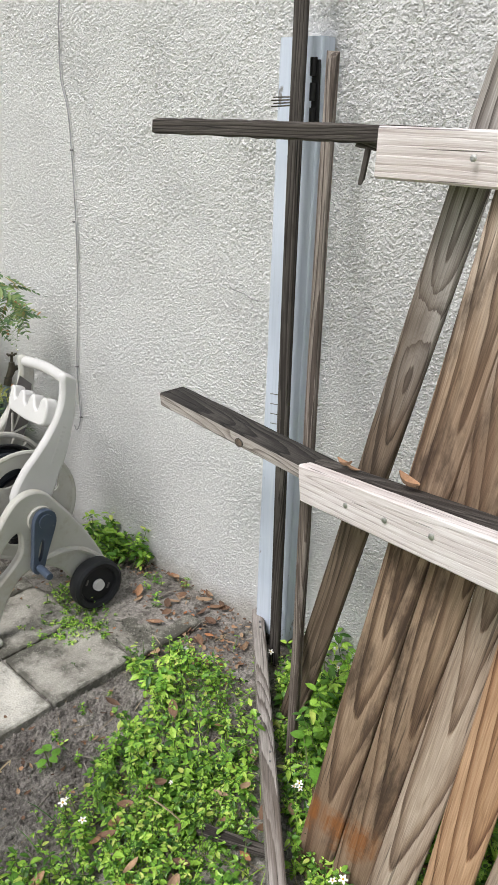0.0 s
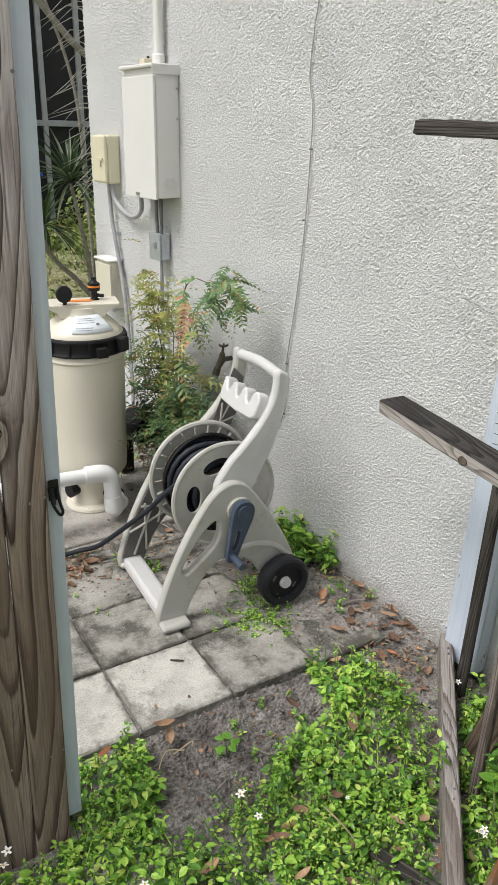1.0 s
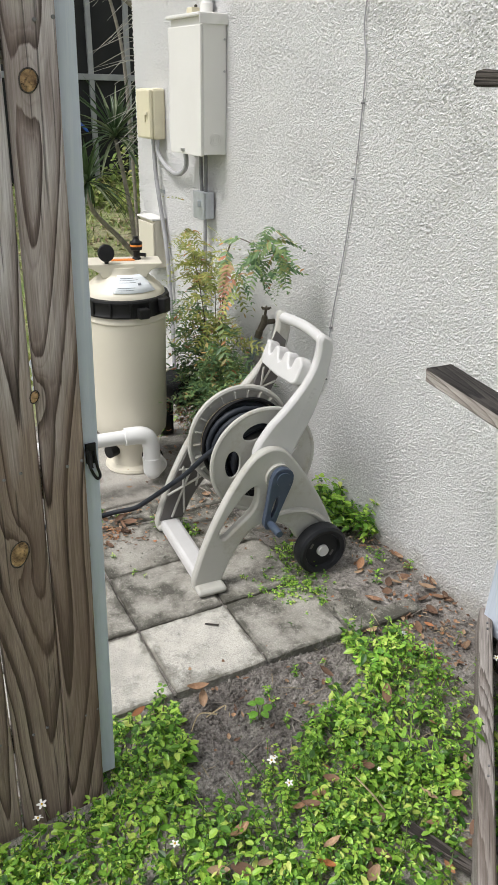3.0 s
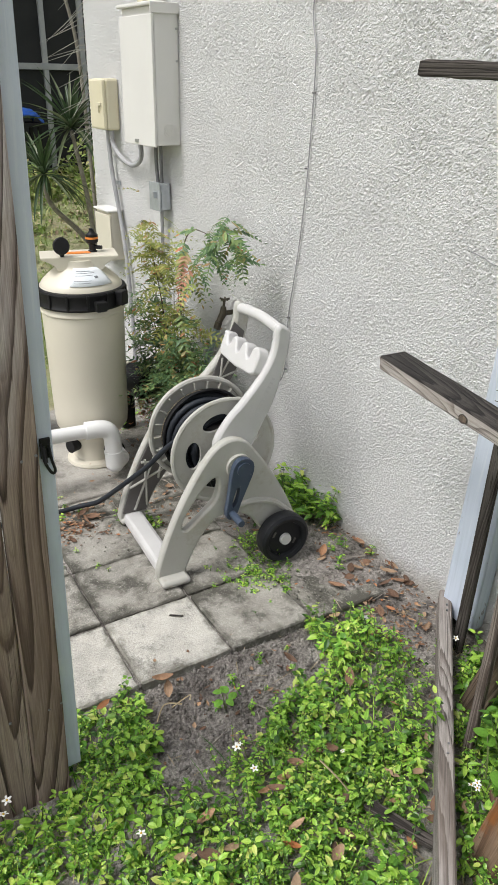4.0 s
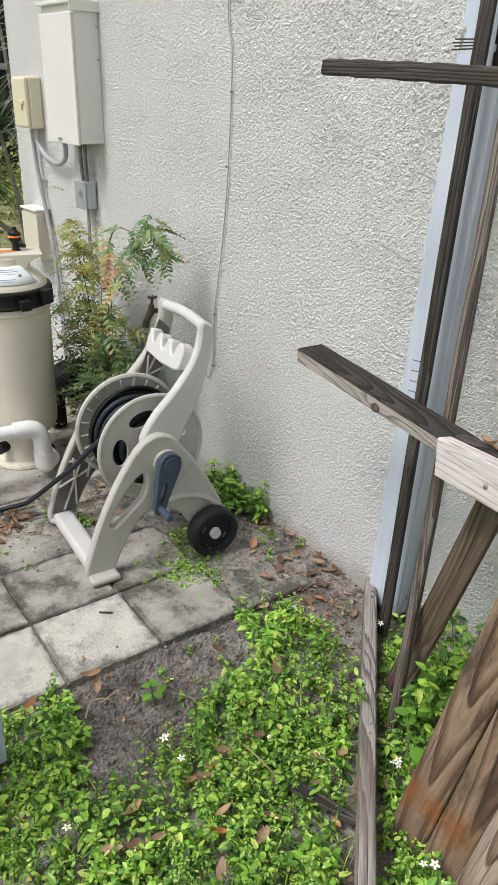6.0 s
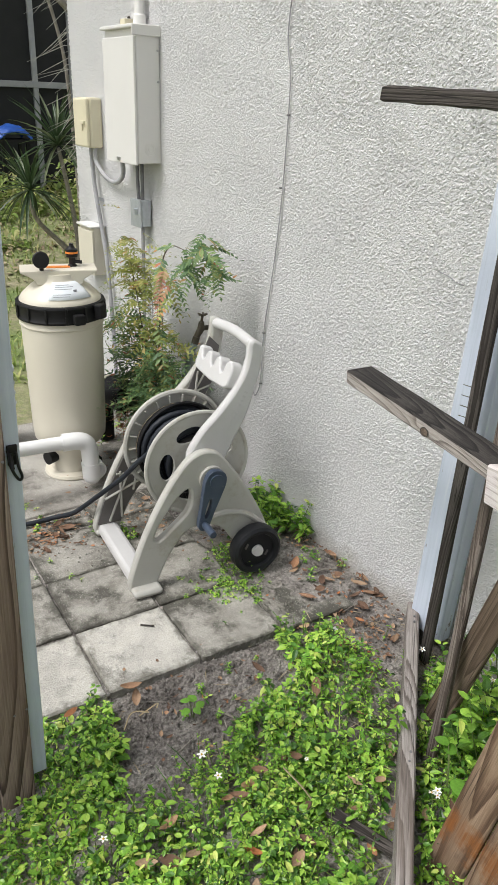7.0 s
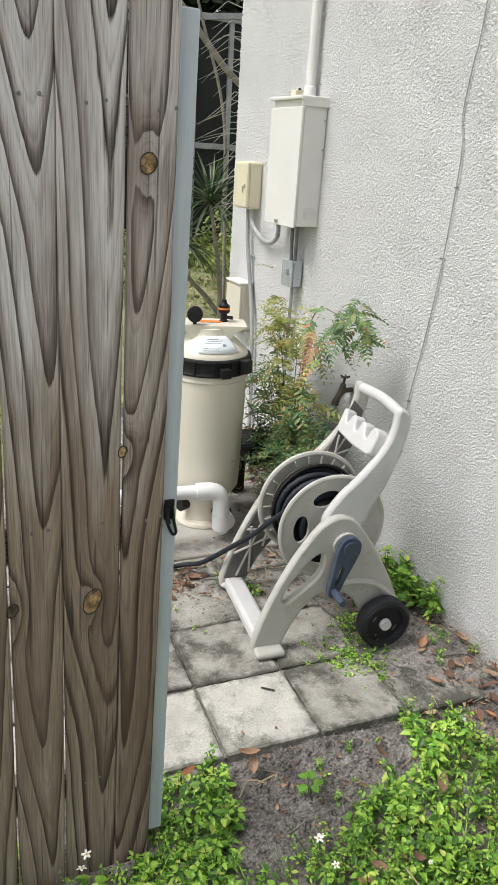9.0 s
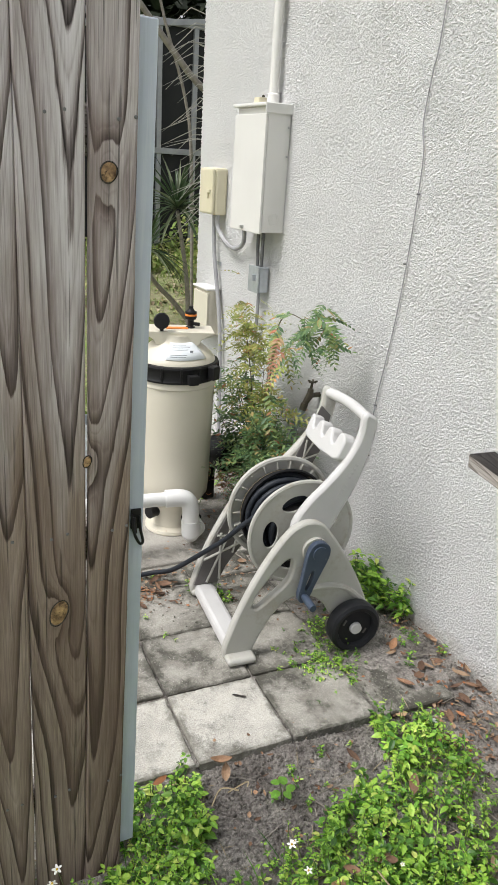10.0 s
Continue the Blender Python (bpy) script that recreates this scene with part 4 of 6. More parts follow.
def make_reel():
    t = thing("hose_reel_cart", "grey plastic wheeled hose reel cart with blue crank", "hose reel", REEL)
    foot = [(-0.045, 0.0), (-0.05, 0.03)]
    arch = [(-0.046, 0.055), (-0.010, 0.165), (0.042, 0.282), (0.10, 0.385), (0.158, 0.462), (0.205, 0.493), (0.247, 0.498), (0.288, 0.48), (0.322, 0.44), (0.36, 0.388), (0.40, 0.325), (0.442, 0.25), (0.478, 0.175)]
    under = [(0.488, 0.145), (0.445, 0.152), (0.40, 0.145), (0.352, 0.118), (0.318, 0.165), (0.275, 0.20), (0.225, 0.215), (0.172, 0.205), (0.125, 0.158), (0.085, 0.09), (0.058, 0.03)]
    outline = foot + [(p.x, p.y) for p in smooth_line([(*q, 0) for q in arch], 3)] + [(p.x, p.y) for p in smooth_line([(*q, 0) for q in under], 3)] + [(0.05, 0.0)]
    hole = [(p.x, p.y) for p in smooth_line([(0.045, 0.20, 0), (0.062, 0.245, 0), (0.10, 0.30, 0), (0.145, 0.352, 0), (0.178, 0.365, 0), (0.182, 0.32, 0), (0.165, 0.275, 0), (0.11, 0.225, 0), (0.065, 0.19, 0)], 3, True)]
    arm = [(0.185, 0.475), (0.232, 0.553), (0.290, 0.612), (0.345, 0.678), (0.384, 0.745), (0.398, 0.80), (0.400, 0.842), (0.412, 0.857), (0.435, 0.848), (0.452, 0.825), (0.446, 0.755), (0.425, 0.668), (0.398, 0.585), (0.362, 0.515), (0.318, 0.43), (0.25, 0.40), (0.20, 0.42)]
    armline = [(p.x + 0.022 * (p.y - 0.40), p.y) for p in smooth_line([(*q, 0) for q in arm], 3, True)]
    for y, ya, far in ((-0.004, 0.030, False), (0.415, 0.334, True)):
        side = part("side_frame", plate(outline, 0.034, [hole]), REELGREY, t, m=pose(0, y, 0), bevel=0.009, smooth=True)
        part("wheel_fairing", tube(smooth_line([(0.22, 0.0, 0.232), (0.31, -0.004, 0.245), (0.39, -0.006, 0.225), (0.455, -0.004, 0.17), (0.482, 0.0, 0.14)], 5), [0.004] + [0.012] * 19 + [0.006], 8), REELGREY, side, m=pose(0, 0.004 if not far else 0.03, 0), smooth=True)
        part("handle_arm", plate(armline, 0.036), REELLIGHT if not far else REELGREY, t, m=pose(0, ya, 0), bevel=0.010, smooth=True)
    foots = part("foot_bar", box((0.075, 0.40, 0.05), (0.002, 0.215, 0.026)), REELLIGHT, t, "pale flat foot bar", bevel=0.014)
    for y in (-0.018, 0.432):
        part("foot_pad", box((0.104, 0.062, 0.026), (0.006, y, 0.013)), REELGREY, t, bevel=0.011, smooth=True)
    # handle and hose guide between the arms
    part("handle_bar", tube(smooth_line([(0.43, 0.05, 0.833), (0.432, 0.12, 0.840), (0.434, 0.195, 0.843), (0.432, 0.27, 0.840), (0.43, 0.352, 0.833)], 4), 0.019, 14), REELLIGHT, t, "pale rounded push handle", smooth=True)
    guide = [(0.0, -0.01), (0.0, 0.055), (0.018, 0.078), (0.045, 0.082), (0.060, 0.066), (0.066, 0.030), (0.080, 0.024), (0.096, 0.036), (0.108, 0.066), (0.128, 0.076), (0.146, 0.066), (0.154, 0.030), (0.168, 0.022), (0.184, 0.034),
             (0.194, 0.064), (0.214, 0.074), (0.232, 0.064), (0.240, 0.034), (0.254, 0.026), (0.268, 0.038), (0.280, 0.070), (0.31, 0.072), (0.31, 0.0), (0.29, -0.022), (0.15, -0.030), (0.03, -0.024)]
    part("hose_guide", plate([(0.87 * p, 0.92 * q) for p, q in guide], 0.045), REELLIGHT, t, "pale notched hanging rack", m=Matrix.Translation((0.380, 0.055, 0.69)) @ turn(0, 0.35, 0) @ turn(0, 0, math.pi / 2), bevel=0.010, smooth=True)
    # thin dark plates cover the inner faces of the far frame and arm
    part("inner_panel", plate([(-0.038, 0.05), (0.055, 0.05), (0.085, 0.12), (0.15, 0.21), (0.22, 0.225), (0.30, 0.21), (0.36, 0.36), (0.30, 0.45), (0.21, 0.475), (0.15, 0.43), (0.09, 0.35), (0.03, 0.235), (-0.005, 0.15)], 0.004), REELDARK, t, m=pose(0, 0.405, 0))
    part("inner_panel", plate([(0.25, 0.47), (0.32, 0.47), (0.405, 0.62), (0.43, 0.75), (0.39, 0.79), (0.34, 0.68)], 0.004), REELDARK, t, m=pose(0.008, 0.329, 0))
    # cross braced web on the inside of the far arm
    for p0, p1 in (((0.27, 0.326, 0.48), (0.41, 0.326, 0.70)), ((0.33, 0.326, 0.50), (0.35, 0.326, 0.66)), ((0.29, 0.326, 0.57), (0.40, 0.326, 0.60))):
        part("web", tube([p0, p1], 0.004, 6), REELGREY, t)
    for p0, p1 in (((0.01, 0.402, 0.06), (0.12, 0.402, 0.33)), ((0.06, 0.402, 0.07), (0.06, 0.402, 0.27)), ((-0.005, 0.402, 0.16), (0.14, 0.402, 0.22)), ((0.045, 0.402, 0.26), (0.20, 0.402, 0.24)), ((0.11, 0.402, 0.18), (0.16, 0.402, 0.40))):
        part("web", tube([p0, p1], 0.005, 6), REELGREY, t)
    # drum
    AX, AZ = 0.255, 0.402
    holes = [circle(AX + 0.118 * math.cos(a), AZ + 0.118 * math.sin(a), 0.027, 22, 0.050, a) for a in (2 * math.pi * (k + 0.47) / 5 for k in range(5))]
    disc = part("drum_disc", plate(circle(AX, AZ, 0.192, 72), 0.010, holes), REELGREY, t, m=pose(0, 0.105, 0), bevel=0.003, smooth=True)
    part("rim", tube([(AX + 0.192 * math.cos(a), 0.005, AZ + 0.192 * math.sin(a)) for a in np.linspace(0, 2 * math.pi, 73)], 0.009, 8), REELGREY, disc, smooth=True)
    part("hub", tube([(AX, -0.02, AZ), (AX, 0.007, AZ)], [0.045, 0.062], 28), REELGREY, disc, smooth=True)
    fdisc = part("drum_disc", plate(circle(AX, AZ, 0.195, 72), 0.008, [circle(AX, AZ, 0.10, 40)]), REELGREY, t, m=pose(0, 0.318, 0), smooth=True)
    part("rim", tube([(AX + 0.195 * math.cos(a), 0.0, AZ + 0.195 * math.sin(a)) for a in np.linspace(0, 2 * math.pi, 73)], 0.011, 8), REELGREY, fdisc, smooth=True)
    rib = mesh_of(box((0.045, 0.020, 0.004), (0.165, -0.008, 0)), "rib")
    for k in range(22):
        part("rib", rib, REELGREY, fdisc, m=Matrix.Translation((AX, 0.0, AZ)) @ turn(0, 2 * math.pi * k / 22, 0))
    part("drum_core", tube([(AX, 0.11, AZ), (AX, 0.33, AZ)], 0.085, 36), REELDARK, t, smooth=True)
    part("axle", tube([(AX, -0.03, AZ), (AX, 0.45, AZ)], 0.02, 20), REELDARK, t, smooth=True)
    part("boss", tube([(AX, -0.018, AZ - 0.006), (AX, 0.002, AZ - 0.006)], 0.046, 28), REELGREY, t, smooth=True)
    # crank
    cout = [(p.x, p.y) for p in smooth_line([(0.0, 0.040, 0), (0.028, 0.030, 0), (0.040, 0.0, 0), (0.036, -0.05, 0), (0.026, -0.12, 0), (0.020, -0.175, 0), (0.0, -0.192, 0), (-0.020, -0.175, 0), (-0.026, -0.12, 0), (-0.036, -0.05, 0), (-0.040, 0.0, 0), (-0.028, 0.030, 0)], 3, True)]
    cm = Matrix.Translation((AX + 0.004, -0.042, AZ - 0.004)) @ turn(0, 0.27, 0)
    crank = part("crank_arm", plate(cout, 0.022, [circle(0, -0.105, 0.009, 14, 0.04)]), CRANKBLUE, t, "slate blue crank arm", m=cm, bevel=0.005, smooth=True)
    part("crank_cap", tube([(0, -0.006, 0), (0, 0.004, 0)], 0.026, 24), CRANKBLUE, crank, smooth=True)
    part("crank_knob", tube(smooth_line([(0, 0.005, -0.165), (0, -0.03, -0.165), (0, -0.075, -0.166)], 3), [0.010, 0.012, 0.013, 0.014, 0.013, 0.014, 0.012], 14), CRANKBLUE, crank, smooth=True)
    # raised marks on the arm, too worn to read
    bars = bmesh.new()
    for k in range(9):
        if k != 4:
            add_box(bars, (0.007, 0.002, 0.012), (0.016 * k - 0.07, 0, 0))
    part("raised_marks", bars, REELLIGHT, t, m=Matrix.Translation((0.372, 0.0292, 0.625)) @ turn(0, -1.10, 0))
    # wheels
    for y in (-0.046, 0.465):
        w = part("wheel", tube([(0.417, y - 0.012, 0.092), (0.417, y + 0.012, 0.092)], 0.068, 40), WHEELBLACK, t, "black plastic wheel", smooth=True)
        tyre = lathe([(0.064, -0.010), (0.070, -0.024), (0.084, -0.029), (0.094, -0.022), (0.096, -0.010), (0.096, 0.010), (0.094, 0.022), (0.084, 0.029), (0.070, 0.024), (0.064, 0.010)], 48)
        bmesh.ops.delete(tyre, geom=[f for f in tyre.faces if len(f.verts) > 4], context="FACES_ONLY")
        part("tyre", tyre, WHEELBLACK, w, m=Matrix.Translation((0.417, y, 0.092)) @ turn(math.pi / 2, 0, 0), smooth=True)
        sgn = -1 if y < 0 else 1
        part("hub_cap", tube([(0.417, y + sgn * 0.015, 0.092), (0.417, y + sgn * 0.028, 0.092)], [0.022, 0.020], 24), REELLIGHT, w, "pale round hub cap", smooth=True)
        for a in (0.5, 0.5 + math.pi):
            part("slot", box((0.008, 0.004, 0.022), (0.047, 0, 0)), REELDARK, w, m=Matrix.Translation((0.417, y + sgn * 0.0125, 0.092)) @ turn(0, a, 0), bevel=0.001)
    part("wheel_axle", tube([(0.417, -0.045, 0.092), (0.417, 0.46, 0.092)], 0.008, 12), STEEL, t)


make_reel()


HOSEPATH = [(0.30, 0.135, 0.535), (0.24, 0.13, 0.546), (0.185, 0.138, 0.522), (0.138, 0.165, 0.472), (0.085, 0.24, 0.384), (0.038, 0.30, 0.297), (-0.013, 0.36, 0.223), (-0.053, 0.42, 0.157), (-0.084, 0.47, 0.104), (-0.11, 0.535, 0.05), (-0.16, 0.585, 0.02), (-0.23, 0.59, 0.012), (-0.29, 0.594, 0.011), (-0.40, 0.60, 0.008), (-0.70, 0.605, -0.015), (-1.05, 0.63, -0.02)]


def make_hose():
    t = thing("garden_hose", "dark rubber garden hose wound on the reel", "hose", REEL)
    rnd = random.Random(9)
    pts = []
    for layer, r, y0, y1, loops in ((0, 0.100, 0.135, 0.31, 6), (1, 0.120, 0.30, 0.14, 5), (2, 0.139, 0.15, 0.30, 4)):
        wob = [rnd.uniform(-0.006, 0.006) for _ in range(loops + 2)]
        for k in range(loops * 24):
            f = k / (loops * 24)
            a = 2 * math.pi * k / 24 + 2.4
            w = wob[k // 24] + (wob[k // 24 + 1] - wob[k // 24]) * (k % 24) / 24
            rr = r + w + 0.004 * math.sin(2 * a + layer)
            pts.append((0.255 + rr * math.cos(a), y0 + (y1 - y0) * f + w * 0.8, 0.402 + rr * math.sin(a)))
    for q in range(1, 9):
        rr, a = 0.139 - 0.005 * q, 2.4 + 0.26 * q
        pts.append((0.255 + rr * math.cos(a), 0.30 + 0.002 * q, 0.402 + rr * math.sin(a)))
    part("coil", tube(pts, 0.0118, 10), RUBBER, t, smooth=True)
    flat, stripe = [], []
    for k in range(3 * 40):
        a = 2 * math.pi * k / 40
        rr = 0.152 + 0.006 * (k // 40) + 0.005 * math.sin(a * 1.5 + 1)
        flat.append((0.255 + rr * math.cos(a), 0.305 - 0.012 * (k // 40) - 0.012 * (k % 40) / 40, 0.402 + rr * math.sin(a)))
        stripe.append((0.255 + (rr + 0.0055) * math.cos(a), flat[-1][1] - 0.003, 0.402 + (rr + 0.0055) * math.sin(a)))
    part("inner_coil", tube(flat, 0.0065, 8), BLACK, t, "thin black hose with a yellow stripe", smooth=True)
    part("stripe", tube(stripe[40:78], 0.0009, 5), STRAW, t)
    part("loose_end", tube(smooth_line(HOSEPATH, 7), 0.0098, 10), RUBBER, t, smooth=True)


make_hose()


# ---- gate ----
NAIL = mesh_of(lathe([(0.0033, -0.004), (0.0033, 0.001), (0.0024, 0.002)], 8), "nail")
NAIL.materials.append(DARKPIPE)


def make_gate():
    g = thing("wooden_gate", "weathered grey wooden gate of vertical pickets", "gate", pose(-1.306, 0.570, 0, -1.2, 0, 0))
    edges = [(-0.119, -0.033), (-0.2385, -0.1225), (-0.345, -0.2415), (-0.457, -0.349), (-0.572, -0.461), (-0.686, -0.576), (-0.80, -0.69)]
    tops = (1.95, 1.96, 1.945, 1.955, 1.95, 1.96, 1.95)
    for k, ((a, b), top) in enumerate(zip(edges, tops)):
        low = -0.10 + 0.012 * math.sin(k * 2.1)
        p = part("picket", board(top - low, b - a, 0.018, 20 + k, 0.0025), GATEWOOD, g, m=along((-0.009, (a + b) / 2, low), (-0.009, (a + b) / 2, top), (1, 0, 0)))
        p["tone"] = (0.40, 0.22, 0.05)[min(k, 2)]
        for z in (1.664, 0.885, 0.22):
            for f in ((0.60, 0.95), (0.40, 0.68), (0.45, 0.76), (0.3, 0.7))[min(k, 3)]:
                part("nail", NAIL, STEEL, p, m=along((-0.009, (a + b) / 2, low), (-0.009, (a + b) / 2, top), (1, 0, 0)).inverted() @ pose(0.0005, a + (b - a) * f, z + 0.004 * math.sin(9 * f + k), 0, 90, 0))
        for kk, kx, kz, rx, rz in ((0, -0.008, 1.575, 0.0165, 0.020), (1, 0.002, 0.706, 0.020, 0.034), (0, -0.0445, 1.04, 0.009, 0.014), (2, -0.046, 0.715, 0.012, 0.018)):
            if kk == k:
                knot(p, kx, kz - low, rx, rz, 0.018, 0.3, "b" if rx < 0.01 else "a", GREYKNOT if k == 2 else None)
    part("edge_trim", box((0.036, 0.081, 1.845), (-0.0375, -0.0345, 0.9025)), BLUEPAINT, g, "pale blue painted edge board", bevel=0.003)
    for z in (1.64, 0.85, 0.20):
        part("rail", board(0.76, 0.085, 0.036, int(z * 50)), GREYWOOD, g, m=along((-0.0375, -0.84, z), (-0.0375, -0.077, z), (1, 0, 0)))
    latch = part("latch", box((0.006, 0.022, 0.046), (-0.016, -0.012, 0.892)), BLACK, g, "small black gate latch", bevel=0.002)
    part("latch_bar", tube(smooth_line([(-0.012, -0.022, 0.905), (-0.004, -0.020, 0.87), (-0.006, -0.006, 0.838), (-0.006, 0.002, 0.842), (-0.006, -0.004, 0.868), (-0.012, -0.006, 0.90)], 4), 0.0032, 8), BLACK, latch, smooth=True)
    part("latch_tongue", tube([(-0.008, -0.018, 0.90), (0.004, -0.018, 0.868)], 0.0035, 8), BLACK, latch)


make_gate()


# ---- gate post by the wall ----
def make_post():
    p = thing("gate_post", "pale blue painted gate post fixed to the wall", "post")
    part("post_board", board(1.80, 0.132, 0.056, 3), BLUEPAINT, p, m=along((-1.168, 1.832, 0.005), (-1.088, 1.832, 1.803)))
    hinge = part("hinge", box((0.024, 0.006, 0.14), (-1.036, 1.800, 1.68), None), BLACK, p, "black steel hinge", bevel=0.002)
    for z in (1.735, 1.68, 1.625):
        part("hinge_knuckle", tube([(-1.041, 1.795, z - 0.02), (-1.040, 1.795, z + 0.02)], 0.009, 10), BLACK, hinge, smooth=True)
    for k in range(4):
        part("nail", tube([(-1.128 + 0.006 * (k % 2), 1.742, 1.648 + 0.007 * k), (-1.055, 1.750, 1.650 + 0.006 * k)], 0.0017, 6), BRASS, p)
        part("nail", tube([(-1.125, 1.745, 0.90 - 0.03 * k), (-1.088, 1.752, 0.90 - 0.03 * k)], 0.0012, 6), BRASS, p)
    q = thing("wood_post", "dark weathered wooden post standing against the gate post", "post")
    part("post_board", board(2.18, 0.036, 0.02, 7, 0.003), DARKWOOD, q, m=along((-1.109, 1.755, -0.06), (-1.042, 1.755, 2.12)))
    s = thing("wood_stake", "thin weathered grey stake leaning on the post", "stake")
    part("stake_board", board(1.86, 0.028, 0.024, 8, 0.004, 0.02), STAKEWOOD, s, m=along((-0.818, 1.47, -0.07), (-0.972, 1.785, 1.76)))
    for f in (0.42, 0.88):
        part("nail", NAIL, DARKPIPE, s, m=pose(-0.818 - 0.154 * f + 0.004, 1.47 + 0.315 * f - 0.0125, -0.07 + 1.83 * f, 90, 0, 0))


make_post()


# ---- broken fence panel leaning by the wall ----
def make_fence_panel():
    f = thing("fence_panel", "broken weathered fence panel with bleached patch boards", "fence panel")
    part("rail", board(0.708, 0.034, 0.05, 31, 0.006, 0.022, 26), DARKWOOD, f, "rotten dark rail", m=along((-0.56, 1.478, 1.578), (-1.268, 1.497, 1.598), (0, -1, 0)))
    low = part("rail", board(0.645, 0.038, 0.089, 32, 0.003, 0.006), RAILWOOD, f, "weathered rail with a black top and a knot", m=along((-0.70, 1.5055, 0.832), (-1.338, 1.5585, 0.891), (0, -1, 0)))
    knot(low, -0.003, 0.315, 0.012, 0.015, 0.089, 0.0, "a", GREYKNOT)
    # the upper side has weathered black
    low.data.materials.append(BLACKWOOD)
    for q in low.data.polygons:
        if q.normal.x > 0.4:
            q.material_index = 1
    part("patch_board", board(0.72, 0.089, 0.022, 33), PALEWOOD, f, "bleached pale patch board", m=along((-0.622, 1.440, 1.552), (0.10, 1.41, 1.522), (0, -1, 0)))
    part("patch_board", board(0.95, 0.089, 0.036, 34), PALEWOOD, f, "bleached pale patch board", m=along((-0.775, 1.452, 0.836), (0.08, 1.075, 1.025), (0, -1, 0.12)))
    part("rail", board(0.86, 0.085, 0.036, 35), DARKWOOD, f, m=along((-0.755, 1.485, 0.842), (0.08, 1.12, 1.03), (0, -1, 0.12)))
    part("rail", board(0.74, 0.07, 0.036, 36), DARKWOOD, f, m=along((-0.60, 1.472, 1.553), (0.10, 1.445, 1.522), (0, -1, 0)))
    part("splinter", board(0.062, 0.011, 0.008, 37, 0.003, 0.02), DARKWOOD, f, m=along((-0.672, 1.474, 1.560), (-0.684, 1.474, 1.50)))
    part("splinter", board(0.10, 0.016, 0.012, 38, 0.0, 0.02), DARKWOOD, f, m=along((-0.60, 1.478, 1.552), (-0.715, 1.478, 1.572)))
    # single narrow picket hanging on the rails
    brace = part("picket", board(1.90, 0.076, 0.018, 39, 0.004), BRACEWOOD, f, m=along((-0.915, 1.585, -0.06), (-0.378, 1.505, 1.82), (0, -1, 0)))
    knot(brace, 0.012, 1.352, 0.008, 0.008, 0.018)
    knot(brace, -0.012, 1.345, 0.005, 0.007, 0.018, 0.0, "b", GREYKNOT)
    # standing pickets
    d = Vector((0.124, 0.128, 0.90)).normalized()
    # last nine pickets stand unseen on the right, to keep sky off the wall
    for k, (mat, dx, dy) in enumerate(((STAINWOOD, 0, 0), (STAINWOOD, 0.0955, 0.002), (BROWNWOOD, 0.191, 0.0), (TANWOOD, 0.315, -0.022), *((BROWNWOOD, 0.41 + 0.1 * q, 0.0) for q in range(9)))):
        p0 = Vector((-0.566 + dx, 1.252 + dy, -0.02)) - d * 0.05
        dd = d if k != 3 else Vector((0.075, 0.135, 0.90)).normalized()
        part("picket", board(1.95, 0.093, 0.018, 50 + k, 0.002), mat, f, m=along(p0, p0 + dd, (0.05, -1, 0.12)))
    for x, y, z in ((-0.425, 1.412, 1.545), (-0.475, 1.300, 0.905), (-0.60, 1.356, 0.872), (-0.35, 1.245, 0.94)):
        part("screw", lathe([(0.006, 0), (0.006, 0.003), (0.003, 0.004)], 10), STEEL, f, m=pose(x, y - 0.001, z, 90, 0, 0))


make_fence_panel()


def make_timber():
    t = thing("ground_timber", "weathered grey timber lying on the weeds", "timber")
    part("timber_board", board(1.30, 0.10, 0.040, 60, 0.006), GREYWOOD, t, m=along((-1.245, 1.835, 0.016), (-0.36, 0.885, 0.008), (-0.7, -0.65, 0)))
    for x, y in ((-1.19, 1.776), (-1.17, 1.755), (-0.80, 1.36), (-0.78, 1.335)):
        part("nail", NAIL, RUST, t, m=pose(x, y, 0.066 - 0.006 * (x + 1.2)))
    u = thing("wood_scrap", "dark rotten wood scrap lying in the weeds", "wood scrap")
    part("scrap_board", board(0.22, 0.03, 0.02, 61, 0.004, 0.02), DARKWOOD, u, m=along((-0.62, 1.20, -0.035), (-0.82, 1.12, -0.02), (0, 0, 1)))


make_timber()


def make_crack():
    """Hairline crack in the stucco beside the post."""
    t = thing("wall_crack", "thin hairline crack in the white stucco", "crack")
    part("crack_line", tube([(-1.375, wy - 0.001, 1.150), (-1.35, wy - 0.001, 1.146), (-1.325, wy - 0.001, 1.142), (-1.30, wy - 0.001, 1.132), (-1.27, wy - 0.001, 1.128)], 0.0016, 5), CONDUIT, t)


make_crack()


def make_dry_leaf(x, y, z, length, width, spin, tilt, curl, seed):
    bm = bmesh.new()
    dead_leaf(bm, Matrix.Identity(4), length, width, curl)
    ob = part("dry_leaf", bm, DEADLEAF, m=pose(x, y, z, tilt, 8, spin), smooth=True)
    tagged(ob, "curled dry brown leaf caught on the fence rail", "leaf", group="dry leaves on the rail")


def dead_leaf(bm, m, length, width, curl):
    """A curled dry leaf with a cupped blade."""
    rows = []
    for k in range(6):
        t = k / 5
        w = width * 0.5 * math.sin(math.pi * (0.04 + 0.94 * t)) ** 0.75
        rows.append([bm.verts.new(m @ Vector((s * w, (t - 0.5) * length, curl * ((s * 0.9) ** 2 * w + 0.9 * length * (t - 0.5) ** 2)))) for s in (-1, -0.5, 0, 0.5, 1)])
    for a, b in zip(rows, rows[1:]):
        for s in range(4):
            bm.faces.new((a[s], a[s + 1], b[s + 1], b[s]))


